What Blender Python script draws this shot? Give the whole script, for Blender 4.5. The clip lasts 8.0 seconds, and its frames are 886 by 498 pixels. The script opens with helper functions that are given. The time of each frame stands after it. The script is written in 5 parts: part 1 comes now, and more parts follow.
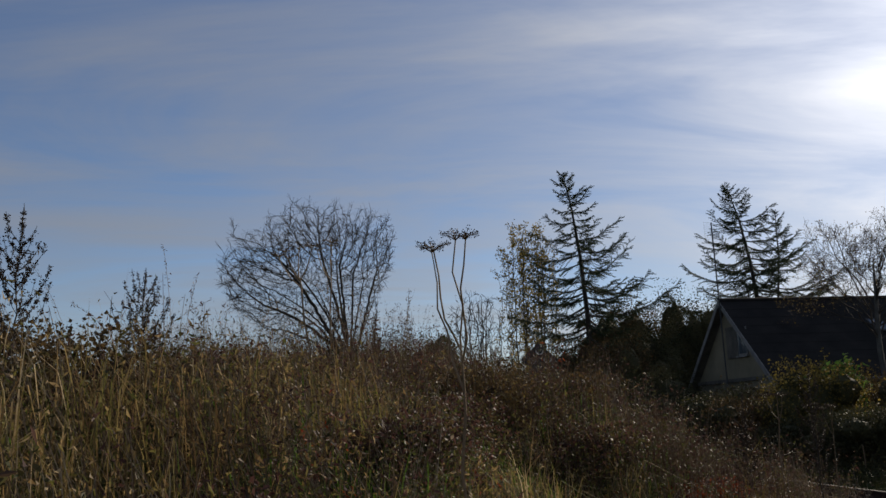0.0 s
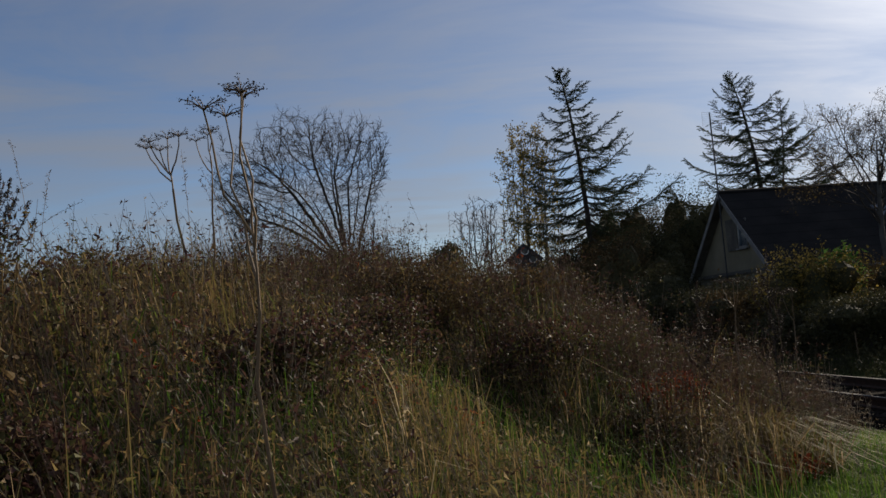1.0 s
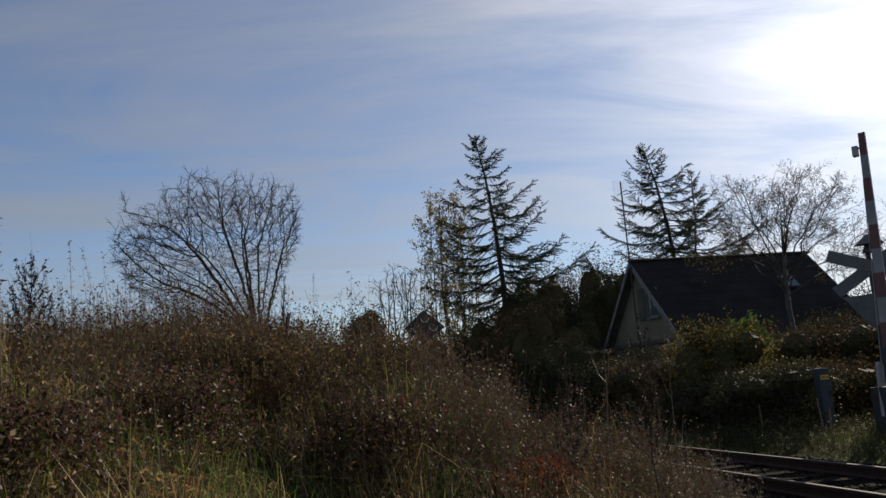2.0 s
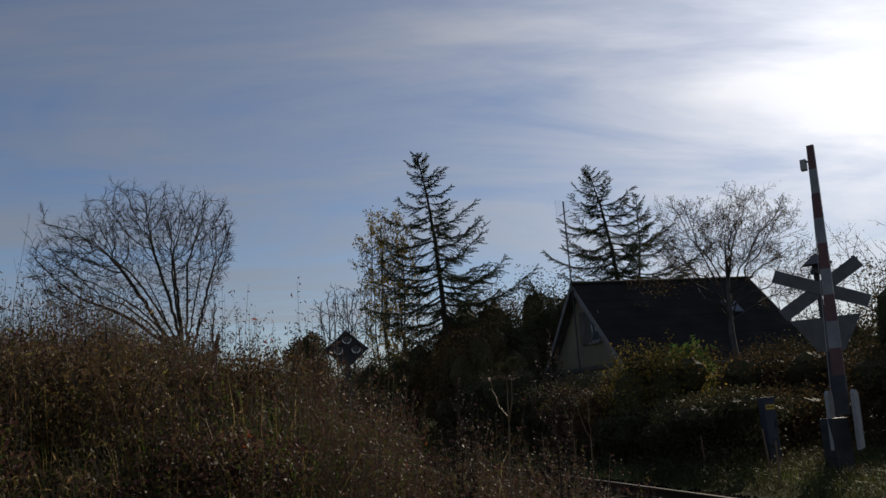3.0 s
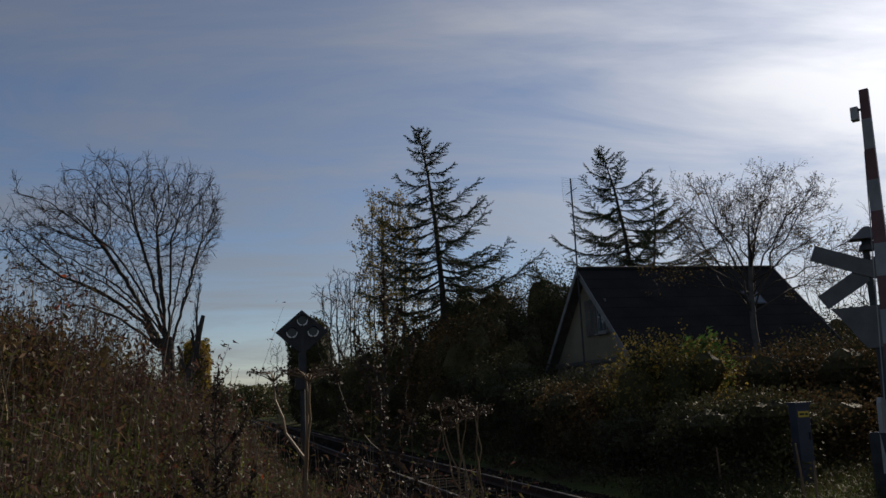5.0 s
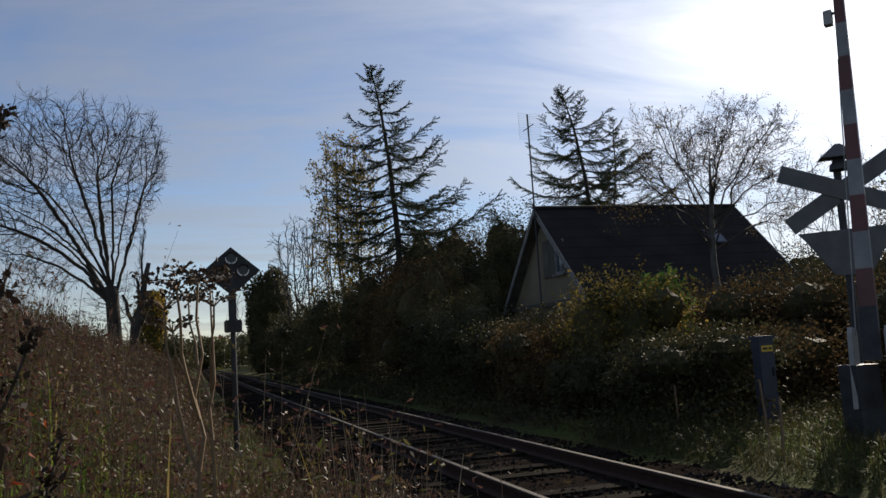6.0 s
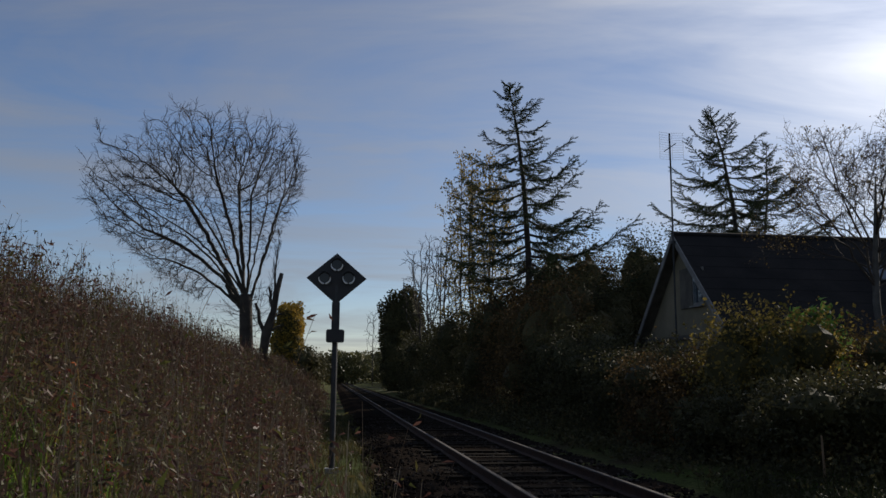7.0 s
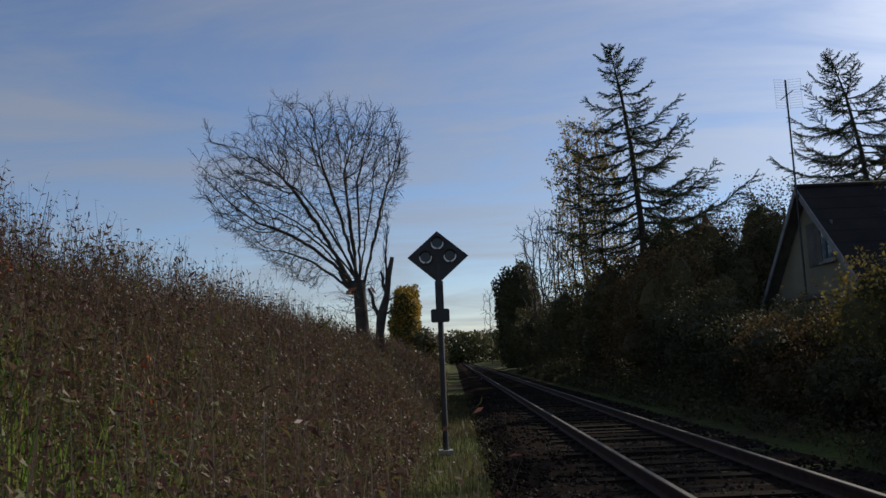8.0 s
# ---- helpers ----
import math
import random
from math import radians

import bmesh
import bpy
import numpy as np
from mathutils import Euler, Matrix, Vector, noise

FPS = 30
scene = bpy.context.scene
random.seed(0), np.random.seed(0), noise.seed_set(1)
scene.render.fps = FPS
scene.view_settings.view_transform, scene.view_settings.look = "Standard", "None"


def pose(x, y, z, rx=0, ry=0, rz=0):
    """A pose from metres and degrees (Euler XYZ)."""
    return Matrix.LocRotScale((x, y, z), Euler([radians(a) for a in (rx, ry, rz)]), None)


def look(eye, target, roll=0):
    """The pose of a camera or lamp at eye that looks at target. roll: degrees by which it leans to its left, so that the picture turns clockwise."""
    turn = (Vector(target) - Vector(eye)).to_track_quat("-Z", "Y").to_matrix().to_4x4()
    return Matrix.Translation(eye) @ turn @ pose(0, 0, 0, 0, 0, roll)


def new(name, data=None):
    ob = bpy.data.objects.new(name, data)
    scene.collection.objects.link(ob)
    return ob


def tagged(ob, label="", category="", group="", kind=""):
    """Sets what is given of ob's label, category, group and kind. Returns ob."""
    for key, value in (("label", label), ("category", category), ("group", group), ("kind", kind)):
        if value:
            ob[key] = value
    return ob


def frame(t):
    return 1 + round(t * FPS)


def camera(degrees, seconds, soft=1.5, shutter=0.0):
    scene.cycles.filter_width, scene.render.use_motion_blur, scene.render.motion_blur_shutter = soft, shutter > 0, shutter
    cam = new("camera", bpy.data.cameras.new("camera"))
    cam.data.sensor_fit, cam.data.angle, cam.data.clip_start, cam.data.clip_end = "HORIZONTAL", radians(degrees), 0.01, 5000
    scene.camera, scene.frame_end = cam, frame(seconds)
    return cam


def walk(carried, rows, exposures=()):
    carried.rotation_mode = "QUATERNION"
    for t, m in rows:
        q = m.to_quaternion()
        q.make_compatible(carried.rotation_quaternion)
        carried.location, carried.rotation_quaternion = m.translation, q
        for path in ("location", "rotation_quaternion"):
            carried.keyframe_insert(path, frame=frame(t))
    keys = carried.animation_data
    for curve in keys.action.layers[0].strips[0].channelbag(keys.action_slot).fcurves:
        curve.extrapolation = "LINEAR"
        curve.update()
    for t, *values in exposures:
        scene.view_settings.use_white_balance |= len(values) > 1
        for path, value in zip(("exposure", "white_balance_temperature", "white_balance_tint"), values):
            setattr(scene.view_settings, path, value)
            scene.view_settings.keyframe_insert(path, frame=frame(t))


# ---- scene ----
cam = camera(55.5, 8.0)
PATH = [
    (0, (-8.014, -4.478, 1.488), (-7.736, -2.538, 1.885), -2.1),
    (0.5, (-7.716, -4.239, 1.487), (-7.387, -2.272, 1.644), -3.4),
    (1, (-7.074, -3.811, 1.397), (-6.832, -1.834, 1.581), -4.5),
    (1.2, (-6.816, -3.575, 1.366), (-6.577, -1.601, 1.581), -4.9),
    (1.5, (-6.615, -3.237, 1.402), (-6.277, -1.286, 1.685), -5.3),
    (1.7, (-6.435, -3.111, 1.408), (-6.056, -1.173, 1.729), -5.4),
    (2.8, (-5.447, -1.741, 1.402), (-4.941, 0.163, 1.749), -2.4),
    (3, (-5.275, -1.475, 1.437), (-4.738, 0.415, 1.814), -4.2),
    (3.5, (-4.839, -0.853, 1.449), (-4.256, 1.019, 1.845), -5.4),
    (4, (-4.388, -0.175, 1.445), (-3.878, 1.713, 1.861), -5.3),
    (5.3, (-3.435, 1.484, 1.528), (-2.934, 3.393, 1.852), -2.4),
    (5.5, (-3.285, 1.677, 1.394), (-2.796, 3.593, 1.693), -2.9),
    (6, (-2.932, 2.31, 1.357), (-2.354, 4.211, 1.591), -3.6),
    (6.3, (-2.646, 2.583, 1.396), (-2.015, 4.464, 1.653), -3.8),
    (6.5, (-2.496, 2.824, 1.347), (-1.981, 4.737, 1.625), -3.5),
    (7, (-2.23, 3.333, 1.277), (-1.976, 5.293, 1.581), 0.4),
    (7.5, (-2.035, 3.675, 1.284), (-1.952, 5.634, 1.681), -1.2),
    (8, (-1.999, 3.816, 1.275), (-2.012, 5.799, 1.532), -2.5),
]
EXPOSURES = [(0, 0.05, 6800, 10), (0.4, -0.35, 6750, 10), (0.6, -0.35, 6750, 10), (1.0, -0.05, 6750, 10), (1.5, 0.25, 6750, 10), (1.7, 0.25, 6800, 10), (2.8, 0.0, 6850, 10), (3.5, -0.5, 6850, 10),
             (4.2, -0.4, 6850, 10), (5.3, -0.1, 6800, 10), (6.0, 0.38, 6800, 10), (6.5, -0.1, 6700, 10), (7.0, 0.05, 6550, 10), (7.5, 0.32, 6480, 10), (8, 0.3, 6400, 10)]
walk(cam, [(t, look(eye, target, roll)) for t, eye, target, roll in PATH], EXPOSURES)

# ---- world, sun ----
SUN_AZ, SUN_EL = radians(50.0), radians(25.0)   # azimuth clockwise from the rails (+y)
SUN_DIR = Vector((math.sin(SUN_AZ) * math.cos(SUN_EL), math.cos(SUN_AZ) * math.cos(SUN_EL), math.sin(SUN_EL)))


def make_world():
    w = bpy.data.worlds.new("autumn_sky")
    scene.world = w
    w.use_nodes = True
    nt = w.node_tree
    N, L = nt.nodes, nt.links
    N.clear()
    out, bg = N.new("ShaderNodeOutputWorld"), N.new("ShaderNodeBackground")
    sky = N.new("ShaderNodeTexSky")
    sky.sky_type, sky.sun_disc = "NISHITA", False
    sky.sun_elevation, sky.sun_rotation = SUN_EL, SUN_AZ
    sky.air_density, sky.dust_density, sky.ozone_density = 1.0, 0.15, 3.0
    tc = N.new("ShaderNodeTexCoord")
    sep = N.new("ShaderNodeSeparateXYZ")
    L.new(tc.outputs["Generated"], sep.inputs[0])

    def m(op, a, b=None, clamp=False):
        n = N.new("ShaderNodeMath")
        n.operation, n.use_clamp = op, clamp
        for i, v in enumerate((a, b)):
            if v is None:
                continue
            if isinstance(v, (int, float)):
                n.inputs[i].default_value = v
            else:
                L.new(v, n.inputs[i])
        return n.outputs[0]

    # a flat sheet of thin cirrus, seen in perspective
    up = m("ADD", m("MAXIMUM", sep.outputs[2], 0.0), 0.12)
    u, v = m("DIVIDE", sep.outputs[0], up), m("DIVIDE", sep.outputs[1], up)
    comb = N.new("ShaderNodeCombineXYZ")
    L.new(u, comb.inputs[0]), L.new(v, comb.inputs[1])

    def streaks(angle, scale, loc, detail, distortion):
        mp = N.new("ShaderNodeMapping")
        mp.inputs["Rotation"].default_value = (0, 0, radians(angle))
        mp.inputs["Scale"].default_value = scale
        mp.inputs["Location"].default_value = loc
        L.new(comb.outputs[0], mp.inputs[0])
        nz = N.new("ShaderNodeTexNoise")
        nz.inputs["Scale"].default_value, nz.inputs["Detail"].default_value = 1.0, detail
        nz.inputs["Roughness"].default_value, nz.inputs["Distortion"].default_value = 0.58, distortion
        L.new(mp.outputs[0], nz.inputs["Vector"])
        return nz.outputs["Fac"]

    broad = streaks(24, (0.7, 1.5, 1.0), (1.3, 0.4, 0.0), 6.0, 0.7)
    fine = streaks(28, (1.3, 4.2, 1.0), (0.2, 2.1, 0.0), 5.0, 1.0)
    cover = m("ADD", m("MULTIPLY", broad, 0.82), m("MULTIPLY", fine, 0.18))
    cover = m("MULTIPLY", m("SUBTRACT", cover, 0.385), 4.0, True)
    # thin cloud scatters forward, so it is brightest round the sun
    dot = N.new("ShaderNodeVectorMath")
    dot.operation = "DOT_PRODUCT"
    L.new(tc.outputs["Generated"], dot.inputs[0])
    dot.inputs[1].default_value = SUN_DIR
    near = m("MAXIMUM", dot.outputs["Value"], 0.0)
    glow = m("ADD", m("ADD", m("MULTIPLY", m("POWER", near, 5.0), CLOUD_MID), m("MULTIPLY", m("POWER", near, 14.0), CLOUD_NEAR)), CLOUD_BASE)
    cloud = N.new("ShaderNodeMix")
    cloud.data_type = "RGBA"
    cloud.blend_type = "MULTIPLY"
    cloud.inputs["Factor"].default_value = 1.0
    cloud.inputs[6].default_value = (0.92, 0.96, 1.06, 1)
    L.new(glow, cloud.inputs[7])
    base = N.new("ShaderNodeMix")
    base.data_type, base.blend_type = "RGBA", "MULTIPLY"
    base.inputs["Factor"].default_value = 1.0
    L.new(sky.outputs[0], base.inputs[6])
    base.inputs[7].default_value = (SKY_GAIN * 1.0, SKY_GAIN * 0.97, SKY_GAIN * 1.06, 1)
    mix = N.new("ShaderNodeMix")
    mix.data_type = "RGBA"
    L.new(m("MULTIPLY", m("ADD", m("MULTIPLY", cover, 0.6), m("MULTIPLY", m("POWER", near, 8.0), 0.45)), 1.0, True), mix.inputs["Factor"])
    L.new(base.outputs[2], mix.inputs[6])
    L.new(cloud.outputs[2], mix.inputs[7])
    L.new(mix.outputs[2], bg.inputs["Color"])
    bg.inputs["Strength"].default_value = SKY_STRENGTH
    L.new(bg.outputs[0], out.inputs["Surface"])


SKY_STRENGTH, SKY_GAIN = 0.10, 0.78
CLOUD_BASE, CLOUD_MID, CLOUD_NEAR = 2.7, 3.7, 8.0
make_world()
sun = new("sun", bpy.data.lights.new("sun", "SUN"))
sun.data.energy, sun.data.angle, sun.data.color = 4.2, radians(0.6), (1.0, 0.9, 0.76)
sun.matrix_world = look(SUN_DIR * 60, (0, 0, 0))


# ---- materials ----
def material(name):
    mat = bpy.data.materials.new(name)
    mat.use_nodes = True
    return mat, mat.node_tree.nodes, mat.node_tree.links, mat.node_tree.nodes["Principled BSDF"]


def ramp(N, stops):
    r = N.new("ShaderNodeValToRGB")
    while len(r.color_ramp.elements) < len(stops):
        r.color_ramp.elements.new(0.5)
    for e, (p, c) in zip(r.color_ramp.elements, stops):
        e.position, e.color = p, (*c, 1)
    return r


def leaf_material(name, stops, through_light=0.35, rough=0.6, spec=0.2):
    """Leaves and stems: colour per leaf, patches at plant size, and light that shines through."""
    mat, N, L, b = material(name)
    g = N.new("ShaderNodeNewGeometry")
    tc = N.new("ShaderNodeTexCoord")
    nz = N.new("ShaderNodeTexNoise")
    nz.inputs["Scale"].default_value, nz.inputs["Detail"].default_value = 0.55, 3.0
    L.new(tc.outputs["Object"], nz.inputs["Vector"])
    a = N.new("ShaderNodeMath")
    a.operation = "MULTIPLY_ADD"
    L.new(g.outputs["Random Per Island"], a.inputs[0])
    a.inputs[1].default_value = 0.62
    s = N.new("ShaderNodeMath")
    s.operation = "MULTIPLY_ADD"
    L.new(nz.outputs["Fac"], s.inputs[0])
    s.inputs[1].default_value, s.inputs[2].default_value = 1.3, -0.46
    L.new(s.outputs[0], a.inputs[2])
    r = ramp(N, stops)
    L.new(a.outputs[0], r.inputs[0])
    L.new(r.outputs[0], b.inputs["Base Color"])
    b.inputs["Roughness"].default_value = rough
    b.inputs["Specular IOR Level"].default_value = spec
    t = N.new("ShaderNodeBsdfTranslucent")
    L.new(r.outputs[0], t.inputs["Color"])
    mx = N.new("ShaderNodeMixShader")
    mx.inputs[0].default_value = through_light
    L.new(b.outputs[0], mx.inputs[1]), L.new(t.outputs[0], mx.inputs[2])
    L.new(mx.outputs[0], N["Material Output"].inputs["Surface"])
    return mat


def plain_material(name, c1, c2, scale=6.0, rough=0.7, metal=0.0, bump=0.2, fine=60.0, spec=0.4):
    """Two tones at two scales with a fine relief."""
    mat, N, L, b = material(name)
    tc = N.new("ShaderNodeTexCoord")
    n1, n2 = N.new("ShaderNodeTexNoise"), N.new("ShaderNodeTexNoise")
    n1.inputs["Scale"].default_value, n1.inputs["Detail"].default_value = scale, 5.0
    n2.inputs["Scale"].default_value, n2.inputs["Detail"].default_value = fine, 4.0
    L.new(tc.outputs["Object"], n1.inputs["Vector"]), L.new(tc.outputs["Object"], n2.inputs["Vector"])
    a = N.new("ShaderNodeMath")
    a.operation = "MULTIPLY_ADD"
    L.new(n2.outputs["Fac"], a.inputs[0])
    a.inputs[1].default_value = 0.45
    s = N.new("ShaderNodeMath")
    s.operation = "MULTIPLY_ADD"
    L.new(n1.outputs["Fac"], s.inputs[0])
    s.inputs[1].default_value, s.inputs[2].default_value = 1.5, -0.48
    L.new(s.outputs[0], a.inputs[2])
    r = ramp(N, [(0.1, c1), (0.9, c2)])
    L.new(a.outputs[0], r.inputs[0])
    L.new(r.outputs[0], b.inputs["Base Color"])
    b.inputs["Roughness"].default_value, b.inputs["Metallic"].default_value = rough, metal
    b.inputs["Specular IOR Level"].default_value = spec
    bp = N.new("ShaderNodeBump")
    bp.inputs["Strength"].default_value, bp.inputs["Distance"].default_value = bump, 0.02
    L.new(n2.outputs["Fac"], bp.inputs["Height"])
    L.new(bp.outputs[0], b.inputs["Normal"])
    return mat


def ground_material():
    mat, N, L, b = material("soil_and_turf")
    tc = N.new("ShaderNodeTexCoord")
    n1, n2 = N.new("ShaderNodeTexNoise"), N.new("ShaderNodeTexNoise")
    n1.inputs["Scale"].default_value, n1.inputs["Detail"].default_value = 0.35, 6.0
    n2.inputs["Scale"].default_value, n2.inputs["Detail"].default_value = 14.0, 6.0
    L.new(tc.outputs["Object"], n1.inputs["Vector"]), L.new(tc.outputs["Object"], n2.inputs["Vector"])
    r1 = ramp(N, [(0.36, (0.05, 0.038, 0.022)), (0.5, (0.06, 0.07, 0.022)), (0.66, (0.075, 0.1, 0.025))])
    r2 = ramp(N, [(0.3, (0.45, 0.42, 0.4)), (0.7, (1, 1, 1))])
    L.new(n1.outputs["Fac"], r1.inputs[0]), L.new(n2.outputs["Fac"], r2.inputs[0])
    mx = N.new("ShaderNodeMix")
    mx.data_type, mx.blend_type = "RGBA", "MULTIPLY"
    mx.inputs["Factor"].default_value = 1.0
    L.new(r1.outputs[0], mx.inputs[6]), L.new(r2.outputs[0], mx.inputs[7])
    L.new(mx.outputs[2], b.inputs["Base Color"])
    b.inputs["Roughness"].default_value = 1.0
    b.inputs["Specular IOR Level"].default_value = 0.05
    bp = N.new("ShaderNodeBump")
    bp.inputs["Strength"].default_value, bp.inputs["Distance"].default_value = 0.6, 0.05
    L.new(n2.outputs["Fac"], bp.inputs["Height"])
    L.new(bp.outputs[0], b.inputs["Normal"])
    return mat


M_GROUND = ground_material()
M_WEED = leaf_material("dry_weed_leaves", [(0.06, (0.022, 0.011, 0.008)), (0.3, (0.062, 0.029, 0.024)), (0.5, (0.102, 0.055, 0.045)), (0.66, (0.085, 0.066, 0.026)), (0.82, (0.062, 0.074, 0.02)), (0.93, (0.14, 0.085, 0.052)), (0.99, (0.42, 0.34, 0.24))], 0.4, 0.55, 0.2)
M_STEM = leaf_material("dry_stems", [(0.15, (0.09, 0.05, 0.032)), (0.55, (0.22, 0.15, 0.09)), (0.9, (0.42, 0.33, 0.22))], 0.1)
M_STRAW = leaf_material("straw_grass", [(0.1, (0.08, 0.05, 0.024)), (0.35, (0.26, 0.17, 0.075)), (0.55, (0.14, 0.135, 0.035)), (0.8, (0.38, 0.26, 0.12)), (0.97, (0.68, 0.54, 0.34))], 0.42)
M_GREEN = leaf_material("green_grass", [(0.2, (0.045, 0.09, 0.012)), (0.55, (0.08, 0.16, 0.02)), (0.9, (0.2, 0.22, 0.05))], 0.5)
M_DULL = leaf_material("dull_winter_grass", [(0.2, (0.03, 0.034, 0.01)), (0.55, (0.06, 0.062, 0.018)), (0.9, (0.12, 0.09, 0.035))], 0.3)
M_SEED = leaf_material("dark_withered_seeds", [(0.2, (0.018, 0.012, 0.009)), (0.6, (0.045, 0.03, 0.021)), (0.95, (0.1, 0.075, 0.05))], 0.2)
M_RED = leaf_material("red_bramble_leaves", [(0.2, (0.14, 0.03, 0.016)), (0.6, (0.3, 0.06, 0.02)), (0.9, (0.4, 0.14, 0.05))], 0.4)
M_BARK = plain_material("grey_bark", (0.022, 0.018, 0.015), (0.07, 0.06, 0.05), 2.5, 0.9, bump=0.6, fine=30)
M_TWIG = plain_material("brown_twigs", (0.03, 0.023, 0.018), (0.07, 0.055, 0.044), 1.5, 0.85, fine=20)
M_BIRCH = plain_material("birch_bark", (0.035, 0.032, 0.029), (0.12, 0.115, 0.105), 3.0, 0.8, fine=18)
M_NEEDLE = leaf_material("conifer_needles", [(0.2, (0.018, 0.03, 0.014)), (0.6, (0.035, 0.055, 0.022)), (0.95, (0.07, 0.085, 0.035))], 0.15)
M_HEDGE = leaf_material("dark_hedge_leaves", [(0.15, (0.032, 0.031, 0.016)), (0.5, (0.058, 0.058, 0.026)), (0.8, (0.085, 0.074, 0.032)), (0.97, (0.12, 0.09, 0.04))], 0.22, 0.7, 0.15)
M_RUST = leaf_material("rusty_hedge_leaves", [(0.15, (0.046, 0.033, 0.019)), (0.5, (0.09, 0.062, 0.028)), (0.9, (0.16, 0.1, 0.04))], 0.28, 0.7, 0.15)
M_YELLOW = leaf_material("yellow_green_leaves", [(0.15, (0.06, 0.055, 0.016)), (0.5, (0.17, 0.13, 0.034)), (0.9, (0.4, 0.29, 0.07))], 0.45)
M_LILY = leaf_material("fresh_green_leaves", [(0.15, (0.05, 0.1, 0.02)), (0.6, (0.11, 0.2, 0.04)), (0.95, (0.22, 0.3, 0.08))], 0.4)
M_IVY = leaf_material("golden_ivy_leaves", [(0.15, (0.1, 0.08, 0.016)), (0.5, (0.26, 0.18, 0.03)), (0.9, (0.45, 0.29, 0.05))], 0.4)
M_BIRCHLEAF = leaf_material("small_autumn_leaves", [(0.2, (0.07, 0.05, 0.02)), (0.6, (0.15, 0.11, 0.035)), (0.9, (0.3, 0.22, 0.08))], 0.35)
M_FAR = leaf_material("far_wood_foliage", [(0.2, (0.05, 0.055, 0.025)), (0.6, (0.1, 0.1, 0.04)), (0.9, (0.18, 0.16, 0.06))], 0.2)
M_RAIL_SIDE = plain_material("rusty_rail", (0.028, 0.016, 0.011), (0.07, 0.036, 0.022), 8.0, 0.9, 0.0)
M_RAIL_TOP = plain_material("worn_rail_head", (0.045, 0.036, 0.03), (0.1, 0.084, 0.07), 3.0, 0.75, 0.4, 0.05)
# track tones darker than the bare materials: the hedge's shade is in their colour
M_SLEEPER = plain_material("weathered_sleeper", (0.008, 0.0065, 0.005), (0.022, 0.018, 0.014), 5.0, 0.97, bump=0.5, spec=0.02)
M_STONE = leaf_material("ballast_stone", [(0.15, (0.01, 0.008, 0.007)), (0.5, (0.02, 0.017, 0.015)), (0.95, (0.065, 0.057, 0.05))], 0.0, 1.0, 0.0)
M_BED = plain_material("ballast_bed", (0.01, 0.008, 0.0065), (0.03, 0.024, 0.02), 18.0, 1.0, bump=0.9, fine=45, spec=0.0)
M_ASPHALT = plain_material("asphalt", (0.035, 0.035, 0.037), (0.075, 0.073, 0.07), 3.0, 0.9, bump=0.5, fine=120)
M_ROOF = plain_material("dark_roof_sheets", (0.012, 0.012, 0.013), (0.03, 0.028, 0.027), 0.8, 0.95, bump=0.3, fine=12, spec=0.15)
M_WALL = plain_material("pale_render_wall", (0.13, 0.115, 0.078), (0.22, 0.19, 0.13), 1.2, 0.9, bump=0.15, fine=25)
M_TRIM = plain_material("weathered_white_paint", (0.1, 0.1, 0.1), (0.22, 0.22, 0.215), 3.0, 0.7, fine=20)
M_WOOD = plain_material("dark_weathered_boards", (0.05, 0.045, 0.04), (0.13, 0.12, 0.1), 2.0, 0.85, fine=16)
M_BLACK = plain_material("black_sign_enamel", (0.012, 0.012, 0.014), (0.03, 0.03, 0.034), 4.0, 0.5, bump=0.05)
M_LENS = plain_material("dark_lamp_lens", (0.01, 0.01, 0.012), (0.02, 0.02, 0.022), 4.0, 0.12, bump=0.0)
M_RIM = plain_material("white_lamp_rim", (0.7, 0.7, 0.7), (0.85, 0.85, 0.84), 6.0, 0.35, bump=0.05)
M_POST = plain_material("galvanised_post", (0.022, 0.024, 0.027), (0.06, 0.063, 0.068), 5.0, 0.6, 0.3)
M_GREYBOX = plain_material("grey_painted_steel", (0.2, 0.2, 0.195), (0.34, 0.34, 0.33), 4.0, 0.6)
M_SIGNBACK = plain_material("grey_sign_back", (0.07, 0.075, 0.08), (0.13, 0.135, 0.14), 4.0, 0.5, 0.3)
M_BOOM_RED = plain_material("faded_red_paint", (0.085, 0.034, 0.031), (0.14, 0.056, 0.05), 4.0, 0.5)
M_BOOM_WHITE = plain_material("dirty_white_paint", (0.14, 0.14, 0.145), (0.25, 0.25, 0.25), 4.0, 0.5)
M_CABINET = plain_material("blue_grey_cabinet", (0.025, 0.03, 0.045), (0.05, 0.055, 0.075), 3.0, 0.55)
M_LABEL = plain_material("yellow_label", (0.5, 0.33, 0.03), (0.7, 0.48, 0.06), 5.0, 0.5)


def glass_material():
    mat, N, L, b = material("window_glass")
    b.inputs["Base Color"].default_value = (0.05, 0.07, 0.09, 1)
    b.inputs["Roughness"].default_value = 0.05
    b.inputs["Specular IOR Level"].default_value = 0.8
    return mat


M_GLASS = glass_material()


